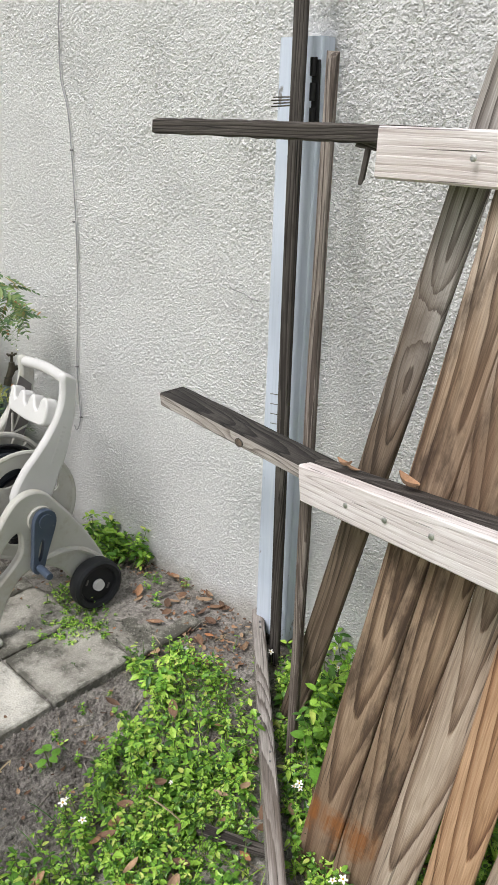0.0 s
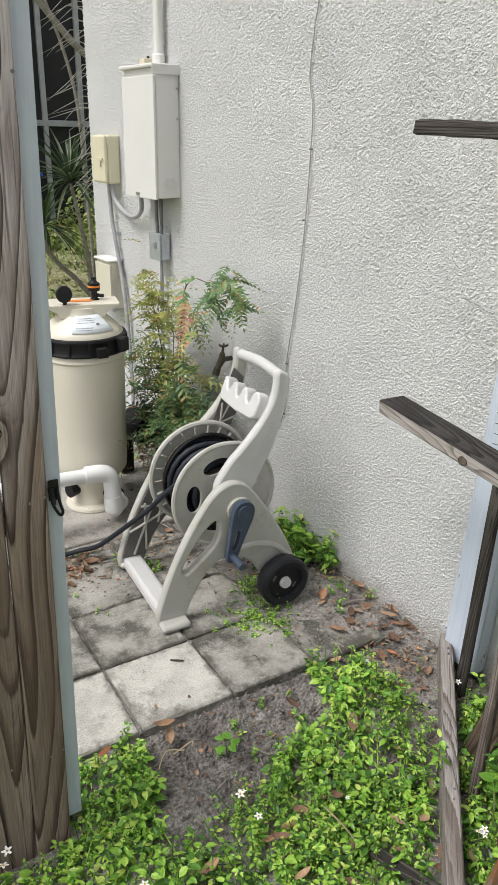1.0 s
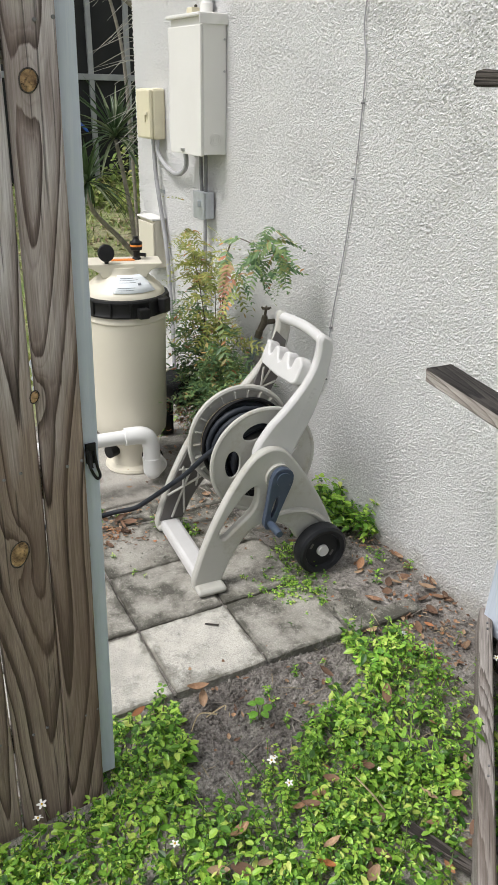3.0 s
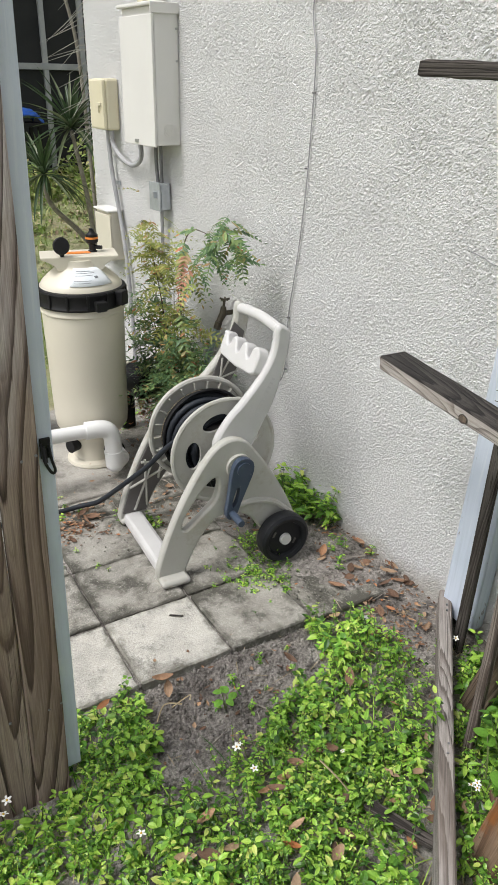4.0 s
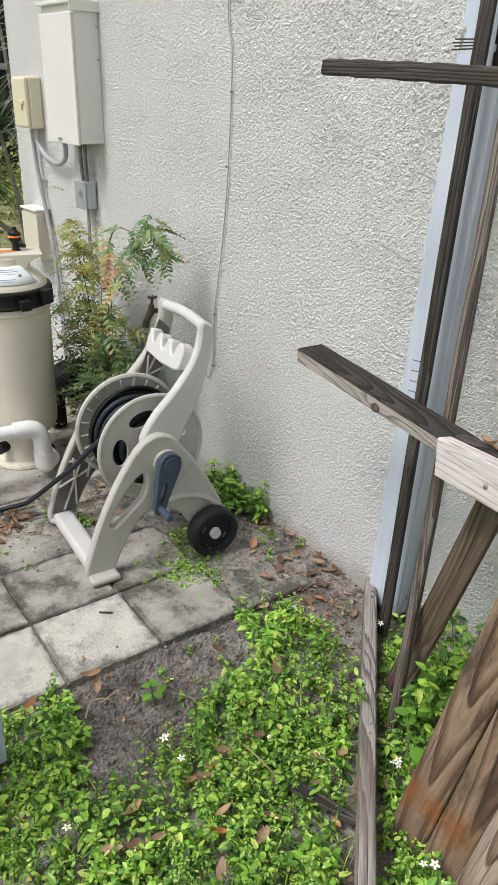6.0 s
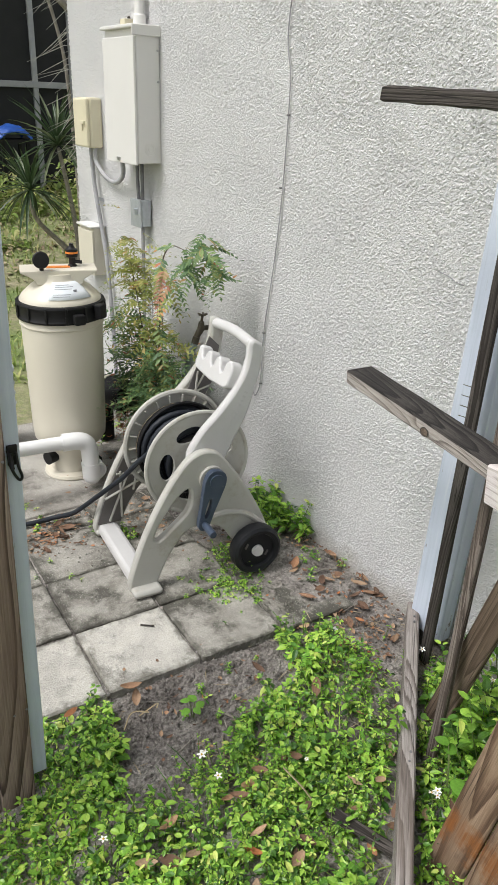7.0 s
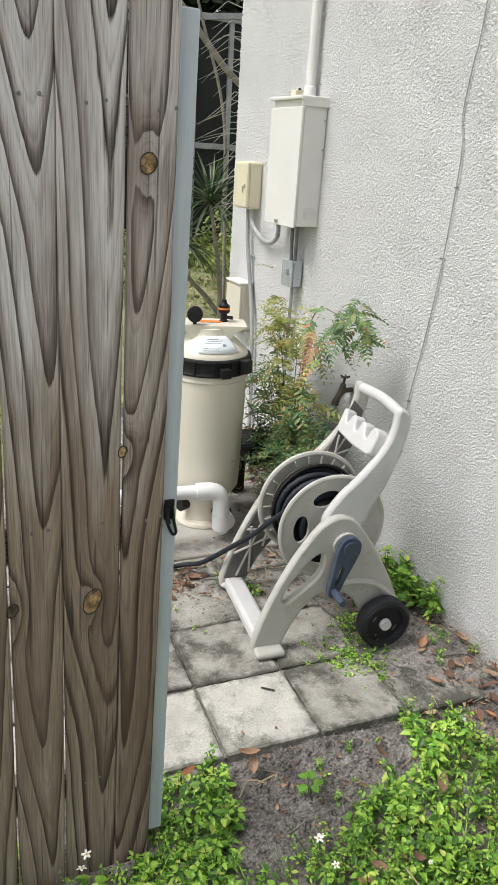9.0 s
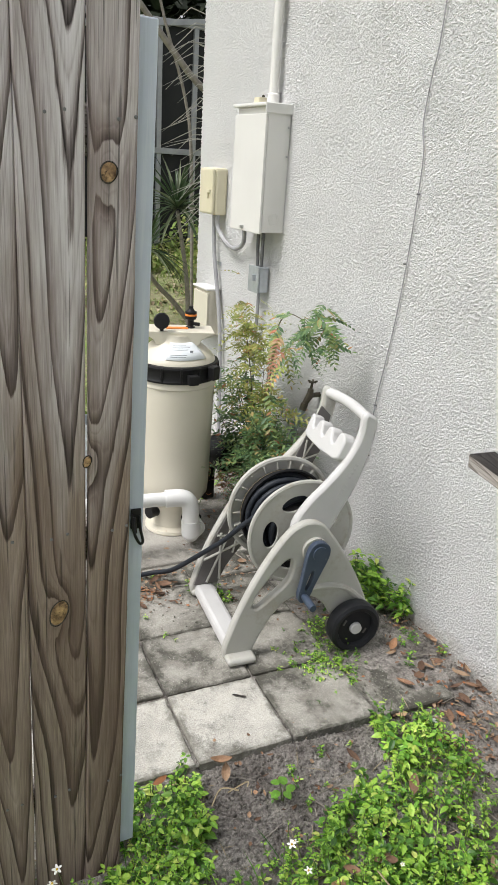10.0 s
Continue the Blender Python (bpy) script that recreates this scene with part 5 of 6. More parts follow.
make_dry_leaf(-0.46, 1.345, 0.966, 0.055, 0.026, 75, 10, 1.3, 1)
make_dry_leaf(-0.66, 1.435, 0.916, 0.06, 0.02, 65, -12, 1.1, 2)
make_dry_leaf(-0.635, 1.425, 0.918, 0.035, 0.014, 100, 15, 1.0, 3)


def make_bucket():
    t = thing("bucket", "grey ribbed bucket standing beside the filter", "bucket", pose(-3.28, 1.06, 0.005))
    part("body", lathe([(0.085, 0.0), (0.09, 0.01), (0.10, 0.38), (0.106, 0.385), (0.106, 0.40), (0.098, 0.40), (0.09, 0.02), (0.02, 0.018)], 32), GALV, t, smooth=True)
    for z in (0.22, 0.27, 0.32):
        part("rib", tube([((0.097 + z * 0.01) * math.cos(q), (0.097 + z * 0.01) * math.sin(q), z) for q in np.linspace(0, 2 * math.pi, 33)], 0.004, 6), GALV, t, smooth=True)


make_bucket()


def make_scraps():
    u = thing("bark_piece", "small dark strip of bark lying on a paver", "bark")
    part("strip", board(0.045, 0.006, 0.003, 71, 0.002, 0.004, 6), DARKWOOD, u, m=along((-1.69, 1.03, 0.005), (-1.652, 1.078, 0.006), (0, 0, 1)))
    bm = bmesh.new()
    bmesh.ops.create_icosphere(bm, subdivisions=2, radius=0.011, matrix=Matrix.Diagonal((1.1, 0.9, 0.7, 1)))
    for v in bm.verts:
        v.co *= 1 + 0.15 * noise.noise(v.co * 120)
    tagged(part("pebble", bm, PVC, m=pose(-1.352, 1.586, -0.02), smooth=True), "smooth white pebble on the soil", "pebble")
    for name, pts in (("dry_stalk", [(-1.335, 0.80, -0.02), (-1.345, 0.83, 0.02), (-1.30, 0.86, 0.045)]), ("dry_stalk", [(-1.36, 0.86, -0.02), (-1.33, 0.90, 0.03), (-1.29, 0.88, 0.06)]), ("dry_stalk", [(-0.86, 1.10, -0.02), (-0.90, 1.08, 0.02), (-0.96, 1.07, 0.03)])):
        tagged(part(name, tube(smooth_line(pts, 5), 0.0022, 6), STRAW, smooth=True), "pale dry stalk sticking out of the soil", "stalk", group="dry stalks in the soil")


make_scraps()


# ---- plants and litter ----
def inside(x, y, poly):
    hit = False
    for (x0, y0), (x1, y1) in zip(poly, poly[1:] + poly[:1]):
        if (y0 > y) != (y1 > y) and x < (x1 - x0) * (y - y0) / (y1 - y0) + x0:
            hit = not hit
    return hit


BARE = [(-1.50, 0.80), (-1.50, 1.15), (-1.46, 1.38), (-1.37, 1.39), (-1.23, 1.30), (-1.26, 1.19), (-1.13, 1.06), (-1.16, 0.94), (-1.12, 0.86), (-1.09, 0.76), (-1.13, 0.69), (-1.30, 0.77), (-1.40, 0.80)]
WEEDY = [(-1.46, 0.70), (-1.40, 0.40), (-1.55, -0.6), (0.5, -0.8), (0.5, 1.80), (-1.02, 1.80), (-1.08, 1.60), (-1.22, 1.58), (-1.36, 1.55), (-1.43, 1.44), (-1.36, 1.30), (-1.40, 1.0)]


def weed_plant(bm, stems, rnd, x, y, z, tall, size):
    """A low weed: a short stem with whorls of three-part toothed leaves."""
    lean = Vector((rnd.uniform(-1, 1), rnd.uniform(-1, 1), 0)) * tall * 0.45
    base, top = Vector((x, y, z)), Vector((x, y, z + tall)) + lean
    add_tube(stems, [base, base.lerp(top, 0.6) + lean * 0.1, top], [0.0016, 0.0013, 0.0008], 4, False)
    whorls = 2 + (tall > 0.06) + (tall > 0.1)
    for w in range(whorls):
        at = base.lerp(top, 0.35 + 0.65 * w / max(1, whorls - 1))
        n, a0 = rnd.choice((2, 3, 3, 4)), rnd.uniform(0, 6.28)
        s = size * (1.0 - 0.28 * w / whorls)
        for k in range(n):
            a = a0 + 2 * math.pi * k / n + rnd.uniform(-0.3, 0.3)
            pitch = rnd.uniform(-0.35, 0.6)
            m = Matrix.Translation(at) @ turn(0, 0, a) @ turn(pitch, rnd.uniform(-0.3, 0.3), 0) @ Matrix.Translation((0, s * 0.25, 0))
            strew(bm, m, s * rnd.uniform(0.8, 1.35), s * rnd.uniform(0.45, 0.75), 0.25, rnd.uniform(0.0, 0.5), 3)
            if rnd.random() < 0.55:
                for sg in (-1, 1):
                    strew(bm, m @ turn(rnd.uniform(-.2, .2), 0, sg * rnd.uniform(0.7, 1.15)), s * rnd.uniform(0.5, 1.0), s * 0.34, 0.2, 0.25, 2)


def make_weeds():
    rnd = random.Random(11)
    bm, stems = bmesh.new(), bmesh.new()
    n = 0
    while n < 10200:
        x, y = rnd.uniform(-1.55, 0.45), rnd.uniform(-0.45, 1.80)
        if not inside(x, y, WEEDY) or inside(x, y, BARE):
            continue
        dens = 0.78 + 0.70 * noise.noise((x * 3.2, y * 3.2, 5)) + 0.3 * noise.noise((x * 9, y * 9, 2))
        if rnd.random() > dens + (0.3 if y < 0.8 else 0.0):
            continue
        if abs((x + 1.245) * 0.95 + (y - 1.835) * 0.885) < 0.06 and x < -0.36:
            continue
        if abs(x + 1.315) < 0.03 and y < 0.56:
            continue
        n += 1
        weed_plant(bm, stems, rnd, x, y, ground_z(x, y) - 0.004, rnd.uniform(0.03, 0.095) * (0.7 if x < -1.1 and y < 0.68 else 1.0), rnd.choice((0.4, 0.55, 0.7, 0.9, 1.3)) * rnd.uniform(0.014, 0.025))
    # the same growth thins out behind the camera and along the wall
    for _ in range(2600):
        x, y = rnd.uniform(-1.6, 3.2), rnd.uniform(-2.8, 1.78)
        if (x < 0.5 and y > -0.5) or (x < -1.2 and y > -1.2):
            continue
        weed_plant(bm, stems, rnd, x, y, ground_z(x, y) - 0.004, rnd.uniform(0.03, 0.09), rnd.uniform(0.014, 0.03))
    # sparse seedlings in the joints and the bare patch
    for cx, cy, k, sp, tall in ((-1.33, 1.04, 5, 0.02, 0.03), (-1.22, 1.10, 8, 0.03, 0.03), (-1.38, 1.24, 5, 0.05, 0.02), (-1.76, 1.42, 80, 0.06, 0.022), (-1.70, 1.37, 70, 0.05, 0.018), (-1.86, 1.52, 16, 0.05, 0.05), (-1.83, 1.30, 10, 0.05, 0.02),
                                (-2.25, 1.20, 14, 0.04, 0.05), (-1.97, 1.79, 30, 0.07, 0.13), (-2.05, 1.78, 16, 0.05, 0.09), (-0.80, 1.74, 34, 0.09, 0.20), (-0.62, 1.68, 34, 0.10, 0.20), (-0.45, 1.62, 22, 0.10, 0.17), (-2.55, 0.98, 10, 0.08, 0.03), (-1.66, 1.80, 8, 0.07, 0.03), (-2.10, 0.86, 5, 0.06, 0.02), (-3.0, 1.75, 30, 0.2, 0.08), (-1.22, 1.55, 14, 0.08, 0.05)):
        for _ in range(k):
            x, y = rnd.gauss(cx, sp), min(rnd.gauss(cy, sp), 1.84)
            weed_plant(bm, stems, rnd, x, y, max(ground_z(x, y), -0.02 if x < -1.46 else -1), tall * rnd.uniform(0.5, 1.3), rnd.uniform(0.014, 0.028) * (1.5 if tall > 0.08 else 0.62 if tall > 0.023 else 0.45))
    ob = part("weeds", bm, WEED)
    tagged(ob, "fresh green low weeds covering the soil", "weeds", kind="stuff")
    ob = part("weed_stems", stems, STEM)
    tagged(ob, "thin green weed stems in the ground cover", "weeds", kind="stuff")


make_weeds()


def make_grass():
    """Thin blades and dry stalks among the weeds, and the lawn beyond the house."""
    rnd = random.Random(21)
    bm = bmesh.new()
    for _ in range(1500):
        x, y = rnd.uniform(-1.5, 0.4), rnd.uniform(-0.4, 1.78)
        if not inside(x, y, WEEDY) or inside(x, y, BARE):
            continue
        m = Matrix.Translation((x, y, ground_z(x, y))) @ turn(0, 0, rnd.uniform(0, 6.28)) @ turn(rnd.uniform(0.1, 1.2), 0, 0)
        strew(bm, m, rnd.uniform(0.04, 0.13), 0.003, 0.2, rnd.uniform(0.1, 0.8), 3)
    tagged(part("grass", bm, WEED), "thin green grass blades among the weeds", "grass", kind="stuff")
    bm = bmesh.new()
    for _ in range(1500):
        x, y = rnd.uniform(-1.5, 0.3), rnd.uniform(-0.3, 1.82)
        if inside(x, y, BARE) and rnd.random() < 0.75:
            continue
        m = Matrix.Translation((x, y, ground_z(x, y) + 0.008)) @ turn(0, 0, rnd.uniform(0, 6.28)) @ turn(rnd.uniform(-0.05, 0.25), 0, 0)
        strew(bm, m, rnd.uniform(0.015, 0.10), 0.0026, 0.2, rnd.uniform(-0.1, 0.2), 2)
    tagged(part("straw", bm, STRAW), "dry brown grass stalks lying on the soil", "straw", kind="stuff")
    bm = bmesh.new()
    for _ in range(16000):
        x, y = -4.2 - 9.5 * rnd.random() ** 1.5, rnd.uniform(0.5, 5.5)
        if y > 2.0 + (-4.05 - x) * 0.75 and x > -5:
            continue
        m = Matrix.Translation((x, y, ground_z(x, y) - 0.005)) @ turn(0, 0, rnd.uniform(0, 6.28)) @ turn(rnd.uniform(0.5, 1.4), 0, 0)
        strew(bm, m, rnd.uniform(0.03, 0.11), rnd.uniform(0.006, 0.02), 0.2, rnd.uniform(0.0, 0.5), 2)
    tagged(part("lawn_grass", bm, LAWN), "patchy green lawn grass behind the house", "grass", kind="stuff")


make_grass()


def make_undergrowth():
    """Loose leafy growth on the bank before the pool enclosure."""
    rnd = random.Random(23)
    bm, dry = bmesh.new(), bmesh.new()
    for _ in range(9000):
        x, y = rnd.uniform(-9.3, -6.9), rnd.uniform(0.8, 6.0)
        if noise.noise((x * 1.3, y * 1.6, 4)) < -0.12:
            continue
        h = 0.42 * rnd.random() * max(0.15, 0.6 + noise.noise((x * 2, y * 2, 9)))
        m = Matrix.Translation((x, y, ground_z(x, y) + h)) @ turn(0, 0, rnd.uniform(0, 6.28)) @ turn(rnd.uniform(-0.6, 0.9), 0, 0)
        strew(bm, m, rnd.uniform(0.05, 0.13), rnd.uniform(0.02, 0.06), 0.2, 0.4, 3)
    for _ in range(500):
        x, y = rnd.gauss(-7.0, 0.5), rnd.gauss(2.8, 0.9)
        m = Matrix.Translation((x, y, ground_z(x, y) + 0.02)) @ turn(rnd.uniform(-0.3, 0.3), rnd.uniform(-0.3, 0.3), rnd.uniform(0, 6.28))
        strew(dry, m, rnd.uniform(0.05, 0.11), rnd.uniform(0.02, 0.045), 0.3, 0.3, 2)
    tagged(part("undergrowth", bm, LAWN), "loose green undergrowth on the bank", "undergrowth", kind="stuff")
    tagged(part("fallen_leaves", dry, STRAW), "dry tan fallen leaves on the lawn", "leaf litter", kind="stuff")


make_undergrowth()


def make_litter():
    rnd = random.Random(31)
    bm = bmesh.new()
    spots = [(-1.35, 1.70, 0.10, 110), (-1.52, 1.74, 0.12, 70), (-1.25, 1.64, 0.08, 70), (-1.80, 1.82, 0.10, 50), (-2.02, 1.80, 0.09, 40), (-1.27, 0.95, 0.12, 30), (-1.40, 1.15, 0.10, 14), (-0.9, 0.8, 0.35, 60), (-1.0, 1.3, 0.25, 50), (-1.15, 1.25, 0.2, 12), (-2.40, 1.02, 0.06, 130), (-2.33, 0.93, 0.05, 60), (-2.35, 1.25, 0.12, 70), (-2.2, 1.0, 0.15, 8), (-2.2, 1.45, 0.15, 60),
             (-2.10, 1.40, 0.10, 12), (-0.75, 0.9, 0.22, 22), (-1.36, 0.72, 0.05, 6), (-2.65, 1.5, 0.15, 90), (-2.6, 1.7, 0.2, 70), (-1.25, 1.3, 0.25, 14), (-0.6, 1.3, 0.2, 10), (-2.9, 1.72, 0.2, 40)]
    for cx, cy, sp, k in spots:
        for _ in range(k):
            x, y = rnd.gauss(cx, sp), min(rnd.gauss(cy, sp), 1.845)
            z = max(ground_z(x, y), -0.012 if x < -1.47 else -1) + rnd.uniform(0.006, 0.016)
            if x < -2.52:
                z = max(z, 0.034)
            big = rnd.random() < (0.15 if y > 1.5 and -1.62 < x < -1.0 else 0.36 if x > -1.02 and y > 0.3 else 0.05 if -1.52 < x < -1.05 and 0.6 < y < 1.45 else 0.03 if x > -2.25 and x < -1.45 and y < 1.7 else 0.05)
            if big and inside(x, y, WEEDY):
                z += rnd.uniform(0.015, 0.06)
            m = Matrix.Translation((x, y, z)) @ turn(rnd.uniform(-0.35, 0.35), rnd.uniform(-0.35, 0.35), rnd.uniform(0, 6.28))
            dead_leaf(bm, m, rnd.uniform(0.035, 0.062) if big else rnd.uniform(0.006, 0.024), rnd.uniform(0.012, 0.030) if big else rnd.uniform(0.004, 0.014), rnd.uniform(0.2, 0.9))
    tagged(part("leaf_litter", bm, DEADLEAF), "scattered dry brown fallen leaves", "leaf litter", kind="stuff")
    bm = bmesh.new()
    for _ in range(700):
        x, y = rnd.choice(((-1.5, 1.55, 0.2), (-1.3, 1.0, 0.15), (-1.8, 1.75, 0.2), (-2.3, 1.15, 0.2)))[:2]
        x, y = x + rnd.gauss(0, 0.15), min(y + rnd.gauss(0, 0.12), 1.84)
        z = max(ground_z(x, y), -0.006 if x < -1.47 else -1)
        bmesh.ops.create_icosphere(bm, subdivisions=1, radius=rnd.uniform(0.0015, 0.006), matrix=Matrix.Translation((x, y, z)) @ turn(rnd.random() * 3, rnd.random() * 3, 0) @ Matrix.Diagonal((1, rnd.uniform(0.6, 1), rnd.uniform(0.5, 0.8), 1)))
    tagged(part("pebbles", bm, PAVERPALE), "small pale pebbles and grit on the soil", "pebbles", kind="stuff")
    verts, faces = [], []
    form = bmesh.new()
    bmesh.ops.create_icosphere(form, subdivisions=1, radius=1.0)
    fv, ff = [v.co.copy() for v in form.verts], [[v.index for v in f.verts] for f in form.faces]
    form.free()
    k = 0
    while k < 5200:
        if k % 3:
            x, y = rnd.uniform(-1.52, -1.05), rnd.uniform(0.62, 1.45)
            if not inside(x, y, BARE):
                continue
        else:
            x, y = rnd.uniform(-2.6, -1.0), rnd.uniform(1.5, 1.85)
            if x < -1.46 and y < 1.73:
                continue
        k += 1
        s = rnd.uniform(0.0012, 0.0055) * rnd.choice((0.6, 1.0, 1.0, 1.6))
        base, m = len(verts), turn(rnd.random() * 6, rnd.random() * 6, 0)
        verts += [m @ Vector((q.x * s * rnd.uniform(0.7, 1.3), q.y * s * rnd.uniform(0.7, 1.3), q.z * s * rnd.uniform(0.6, 1.0))) + Vector((x, y, ground_z(x, y) + s * 0.3)) for q in fv]
        faces += [[i + base for i in f] for f in ff]
    me = bpy.data.meshes.new("soil_clods")
    me.from_pydata([tuple(v) for v in verts], [], faces)
    tagged(part("soil_clods", me, SOIL), "loose crumbs and clods of grey soil", "soil", kind="stuff")
    bm = bmesh.new()
    for _ in range(70):
        x, y = rnd.gauss(-1.6, 0.45), rnd.uniform(0.8, 1.84)
        if -2.4 < x < -1.45 and y < 1.5:
            continue
        z = max(ground_z(x, y), 0.002 if x < -1.47 else -1) + 0.004
        a, ln = rnd.uniform(0, 6.28), rnd.uniform(0.03, 0.13)
        d = Vector((math.cos(a), math.sin(a), 0)) * ln
        p = Vector((x, y, z))
        q = p + d
        q.y = min(q.y, 1.85)
        add_tube(bm, [p, p.lerp(q, 0.5) + Vector((rnd.uniform(-.008, .008), rnd.uniform(-.008, .008), 0.004)), q], rnd.uniform(0.001, 0.0024), 5)
    tagged(part("twigs", bm, BARK), "thin grey twigs scattered on the soil", "twigs", kind="stuff")


make_litter()


def make_flower(x, y, z, size, tilt, spin, petals=5):
    f = thing("wildflower", "small white wildflower with a yellow centre", "flower", pose(x, y, z, tilt, tilt * 0.5, spin), group="white wildflowers in the weeds")
    part("stalk", tube([(0, 0, -0.075), (0.003, 0, -0.03), (0, 0, 0)], 0.0011, 5), STEM, f)
    part("centre", lathe([(size * 0.20, -0.001), (size * 0.24, 0.001), (size * 0.16, 0.004), (size * 0.05, 0.005)], 10), YELLOW, f, smooth=True)
    for k in range(petals):
        bm = bmesh.new()
        strew(bm, Matrix.Translation((0, 0, 0.001)) @ turn(0, 0, 2 * math.pi * k / petals) @ turn(0.15, 0, 0) @ Matrix.Translation((0, size * 0.15, 0)), size * 0.85, size * 0.55, 0.15, 0.1, 3, 0.5)
        part("petal", bm, PETAL, f)


for x, y, z, s, tl, sp in ((-1.104, 0.912, 0.036, 0.016, 12, 0), (-1.112, 0.925, 0.030, 0.013, -15, 40), (-1.027, 0.914, 0.033, 0.014, 8, 80), (-1.023, 0.601, 0.03, 0.015, -10, 20), (-1.087, 1.711, 0.03, 0.013, 20, 10), (-0.693, 1.350, 0.034, 0.014, 10, 0), (-0.700, 1.338, 0.028, 0.012, -20, 30), (-0.686, 1.342, 0.030, 0.012, 25, 60),
                        (-0.876, 1.79, 0.03, 0.013, 0, 50), (-1.27, 0.372, 0.034, 0.016, 14, 15), (-1.242, 0.354, 0.028, 0.016, -18, 45), (-0.458, 1.206, 0.03, 0.015, 10, 5), (-0.475, 1.19, 0.026, 0.013, -15, 70), (-0.93, 1.66, 0.05, 0.011, 25, 33), (-0.83, 1.70, 0.08, 0.011, -12, 12), (-0.956, 1.143, 0.02, 0.008, 12, 0)):
    make_flower(x, y, z, s * 0.78, tl, sp)


def pinnate(bm, rnd, m, length, pairs, leaflet):
    """A feather-shaped leaf: a midrib with pairs of leaflets lying in one plane, bending down to its tip."""
    for s in range(pairs + 1):
        f = (s + 1.2) / (pairs + 1)
        at = m @ Matrix.Translation((0, length * f, -0.45 * length * f * f))
        size = leaflet * (1.0 - 0.45 * f)
        for sg in ((-1, 1) if s < pairs else (0,)):
            strew(bm, at @ turn(0, 0, sg * 1.0) @ turn(rnd.uniform(-0.22, 0.08), 0, 0), size, size * 0.36, 0.15, 0.15, 2)
    strew(bm, m @ turn(-0.2, 0, 0), length * 0.95, 0.003, 0.1, 0.25, 3)


def make_bush():
    """Straggling shrub with feathery leaves between the filter and the wall."""
    rnd = random.Random(41)
    t = thing("shrub", "straggly green shrub with feathery leaves and reddish tips", "shrub", pose(-2.78, 1.68, -0.03))
    green, yellow, dark = bmesh.new(), bmesh.new(), bmesh.new()
    stems = [[(0, 0, 0), (0.01, 0, 0.4), (0.03, 0, 0.78), (0.08, -0.01, 0.98), (0.17, -0.02, 1.06), (0.28, -0.03, 1.07), (0.38, -0.04, 1.06)], [(0.03, 0, 0.78), (0.10, -0.03, 0.90), (0.18, -0.06, 0.96), (0.24, -0.09, 0.93)]]
    for k in range(24):
        e = Vector((rnd.uniform(-0.28, 0.24), rnd.uniform(-0.16, 0.0), rnd.uniform(0.45, 0.98 if k % 2 else 0.7)))
        stems.append([(rnd.uniform(-.05, .05), rnd.uniform(-.03, .03), 0), (e.x * 0.4 + rnd.uniform(-.03, .03), e.y * 0.5, e.z * 0.55), e])
    for pts in stems:
        line = smooth_line(pts, 5)
        part("branch", tube(line, [0.0048 * (1 - 0.75 * i / (len(line) - 1)) for i in range(len(line))], 6), TWIG, t)
    # large drooping leaves at the end of the arching stem, some turned red
    red = bmesh.new()
    for k in range(34):
        at = Vector((0.42 + rnd.gauss(0, 0.05), -0.05 + rnd.gauss(0, 0.03), 1.06 + rnd.gauss(0, 0.045)))
        pinnate(green, rnd, Matrix.Translation(at) @ turn(0, 0, rnd.uniform(0, 6.28)) @ turn(rnd.uniform(-0.8, 0.2), rnd.uniform(-0.5, 0.5), 0), rnd.uniform(0.09, 0.13), 7, rnd.uniform(0.034, 0.050))
    for k in range(9):
        at = Vector((0.17 + 0.022 * k, -0.06 - 0.006 * k, 1.05 - 0.018 * k + rnd.uniform(-.02, .02)))
        pinnate(red if k in (3, 6) else green if k % 2 else yellow, rnd, Matrix.Translation(at) @ turn(0, 0, rnd.uniform(3.0, 5.6)) @ turn(rnd.uniform(-1.1, -0.3), 0, 0), rnd.uniform(0.12, 0.18), 8, 0.042)
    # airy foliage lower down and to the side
    # two low clusters take the darker strap leaf colour
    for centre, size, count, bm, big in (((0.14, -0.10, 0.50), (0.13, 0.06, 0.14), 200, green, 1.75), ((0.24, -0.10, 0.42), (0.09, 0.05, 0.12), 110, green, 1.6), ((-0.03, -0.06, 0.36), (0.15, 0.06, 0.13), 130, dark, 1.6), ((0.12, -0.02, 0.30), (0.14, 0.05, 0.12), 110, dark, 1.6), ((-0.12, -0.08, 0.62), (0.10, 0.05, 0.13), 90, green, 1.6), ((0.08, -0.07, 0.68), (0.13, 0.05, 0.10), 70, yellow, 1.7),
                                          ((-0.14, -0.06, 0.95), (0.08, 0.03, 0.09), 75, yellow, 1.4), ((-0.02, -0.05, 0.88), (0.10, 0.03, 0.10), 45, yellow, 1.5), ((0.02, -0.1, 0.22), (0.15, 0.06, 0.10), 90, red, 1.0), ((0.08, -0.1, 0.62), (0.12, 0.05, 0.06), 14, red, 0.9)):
        for _ in range(count):
            at = Vector([rnd.gauss(centre[q], size[q] * 0.75) for q in range(3)])
            at.y = min(at.y, 0.12)
            pinnate(bm, rnd, Matrix.Translation(at) @ turn(0, 0, rnd.uniform(0, 6.28)) @ turn(rnd.uniform(-0.7, 0.7), rnd.uniform(-0.5, 0.5), 0), rnd.uniform(0.05, 0.09) * big, 5, rnd.uniform(0.017, 0.028) * big)
    part("foliage", red, REDLEAF, t, "reddish brown withering leaves")
    part("foliage", green, BUSH, t)
    part("foliage", dark, STRAP, t, "dark leaves low in the shrub")
    part("foliage", yellow, YELLOWLEAF, t, "yellowish green new leaves")


make_bush()


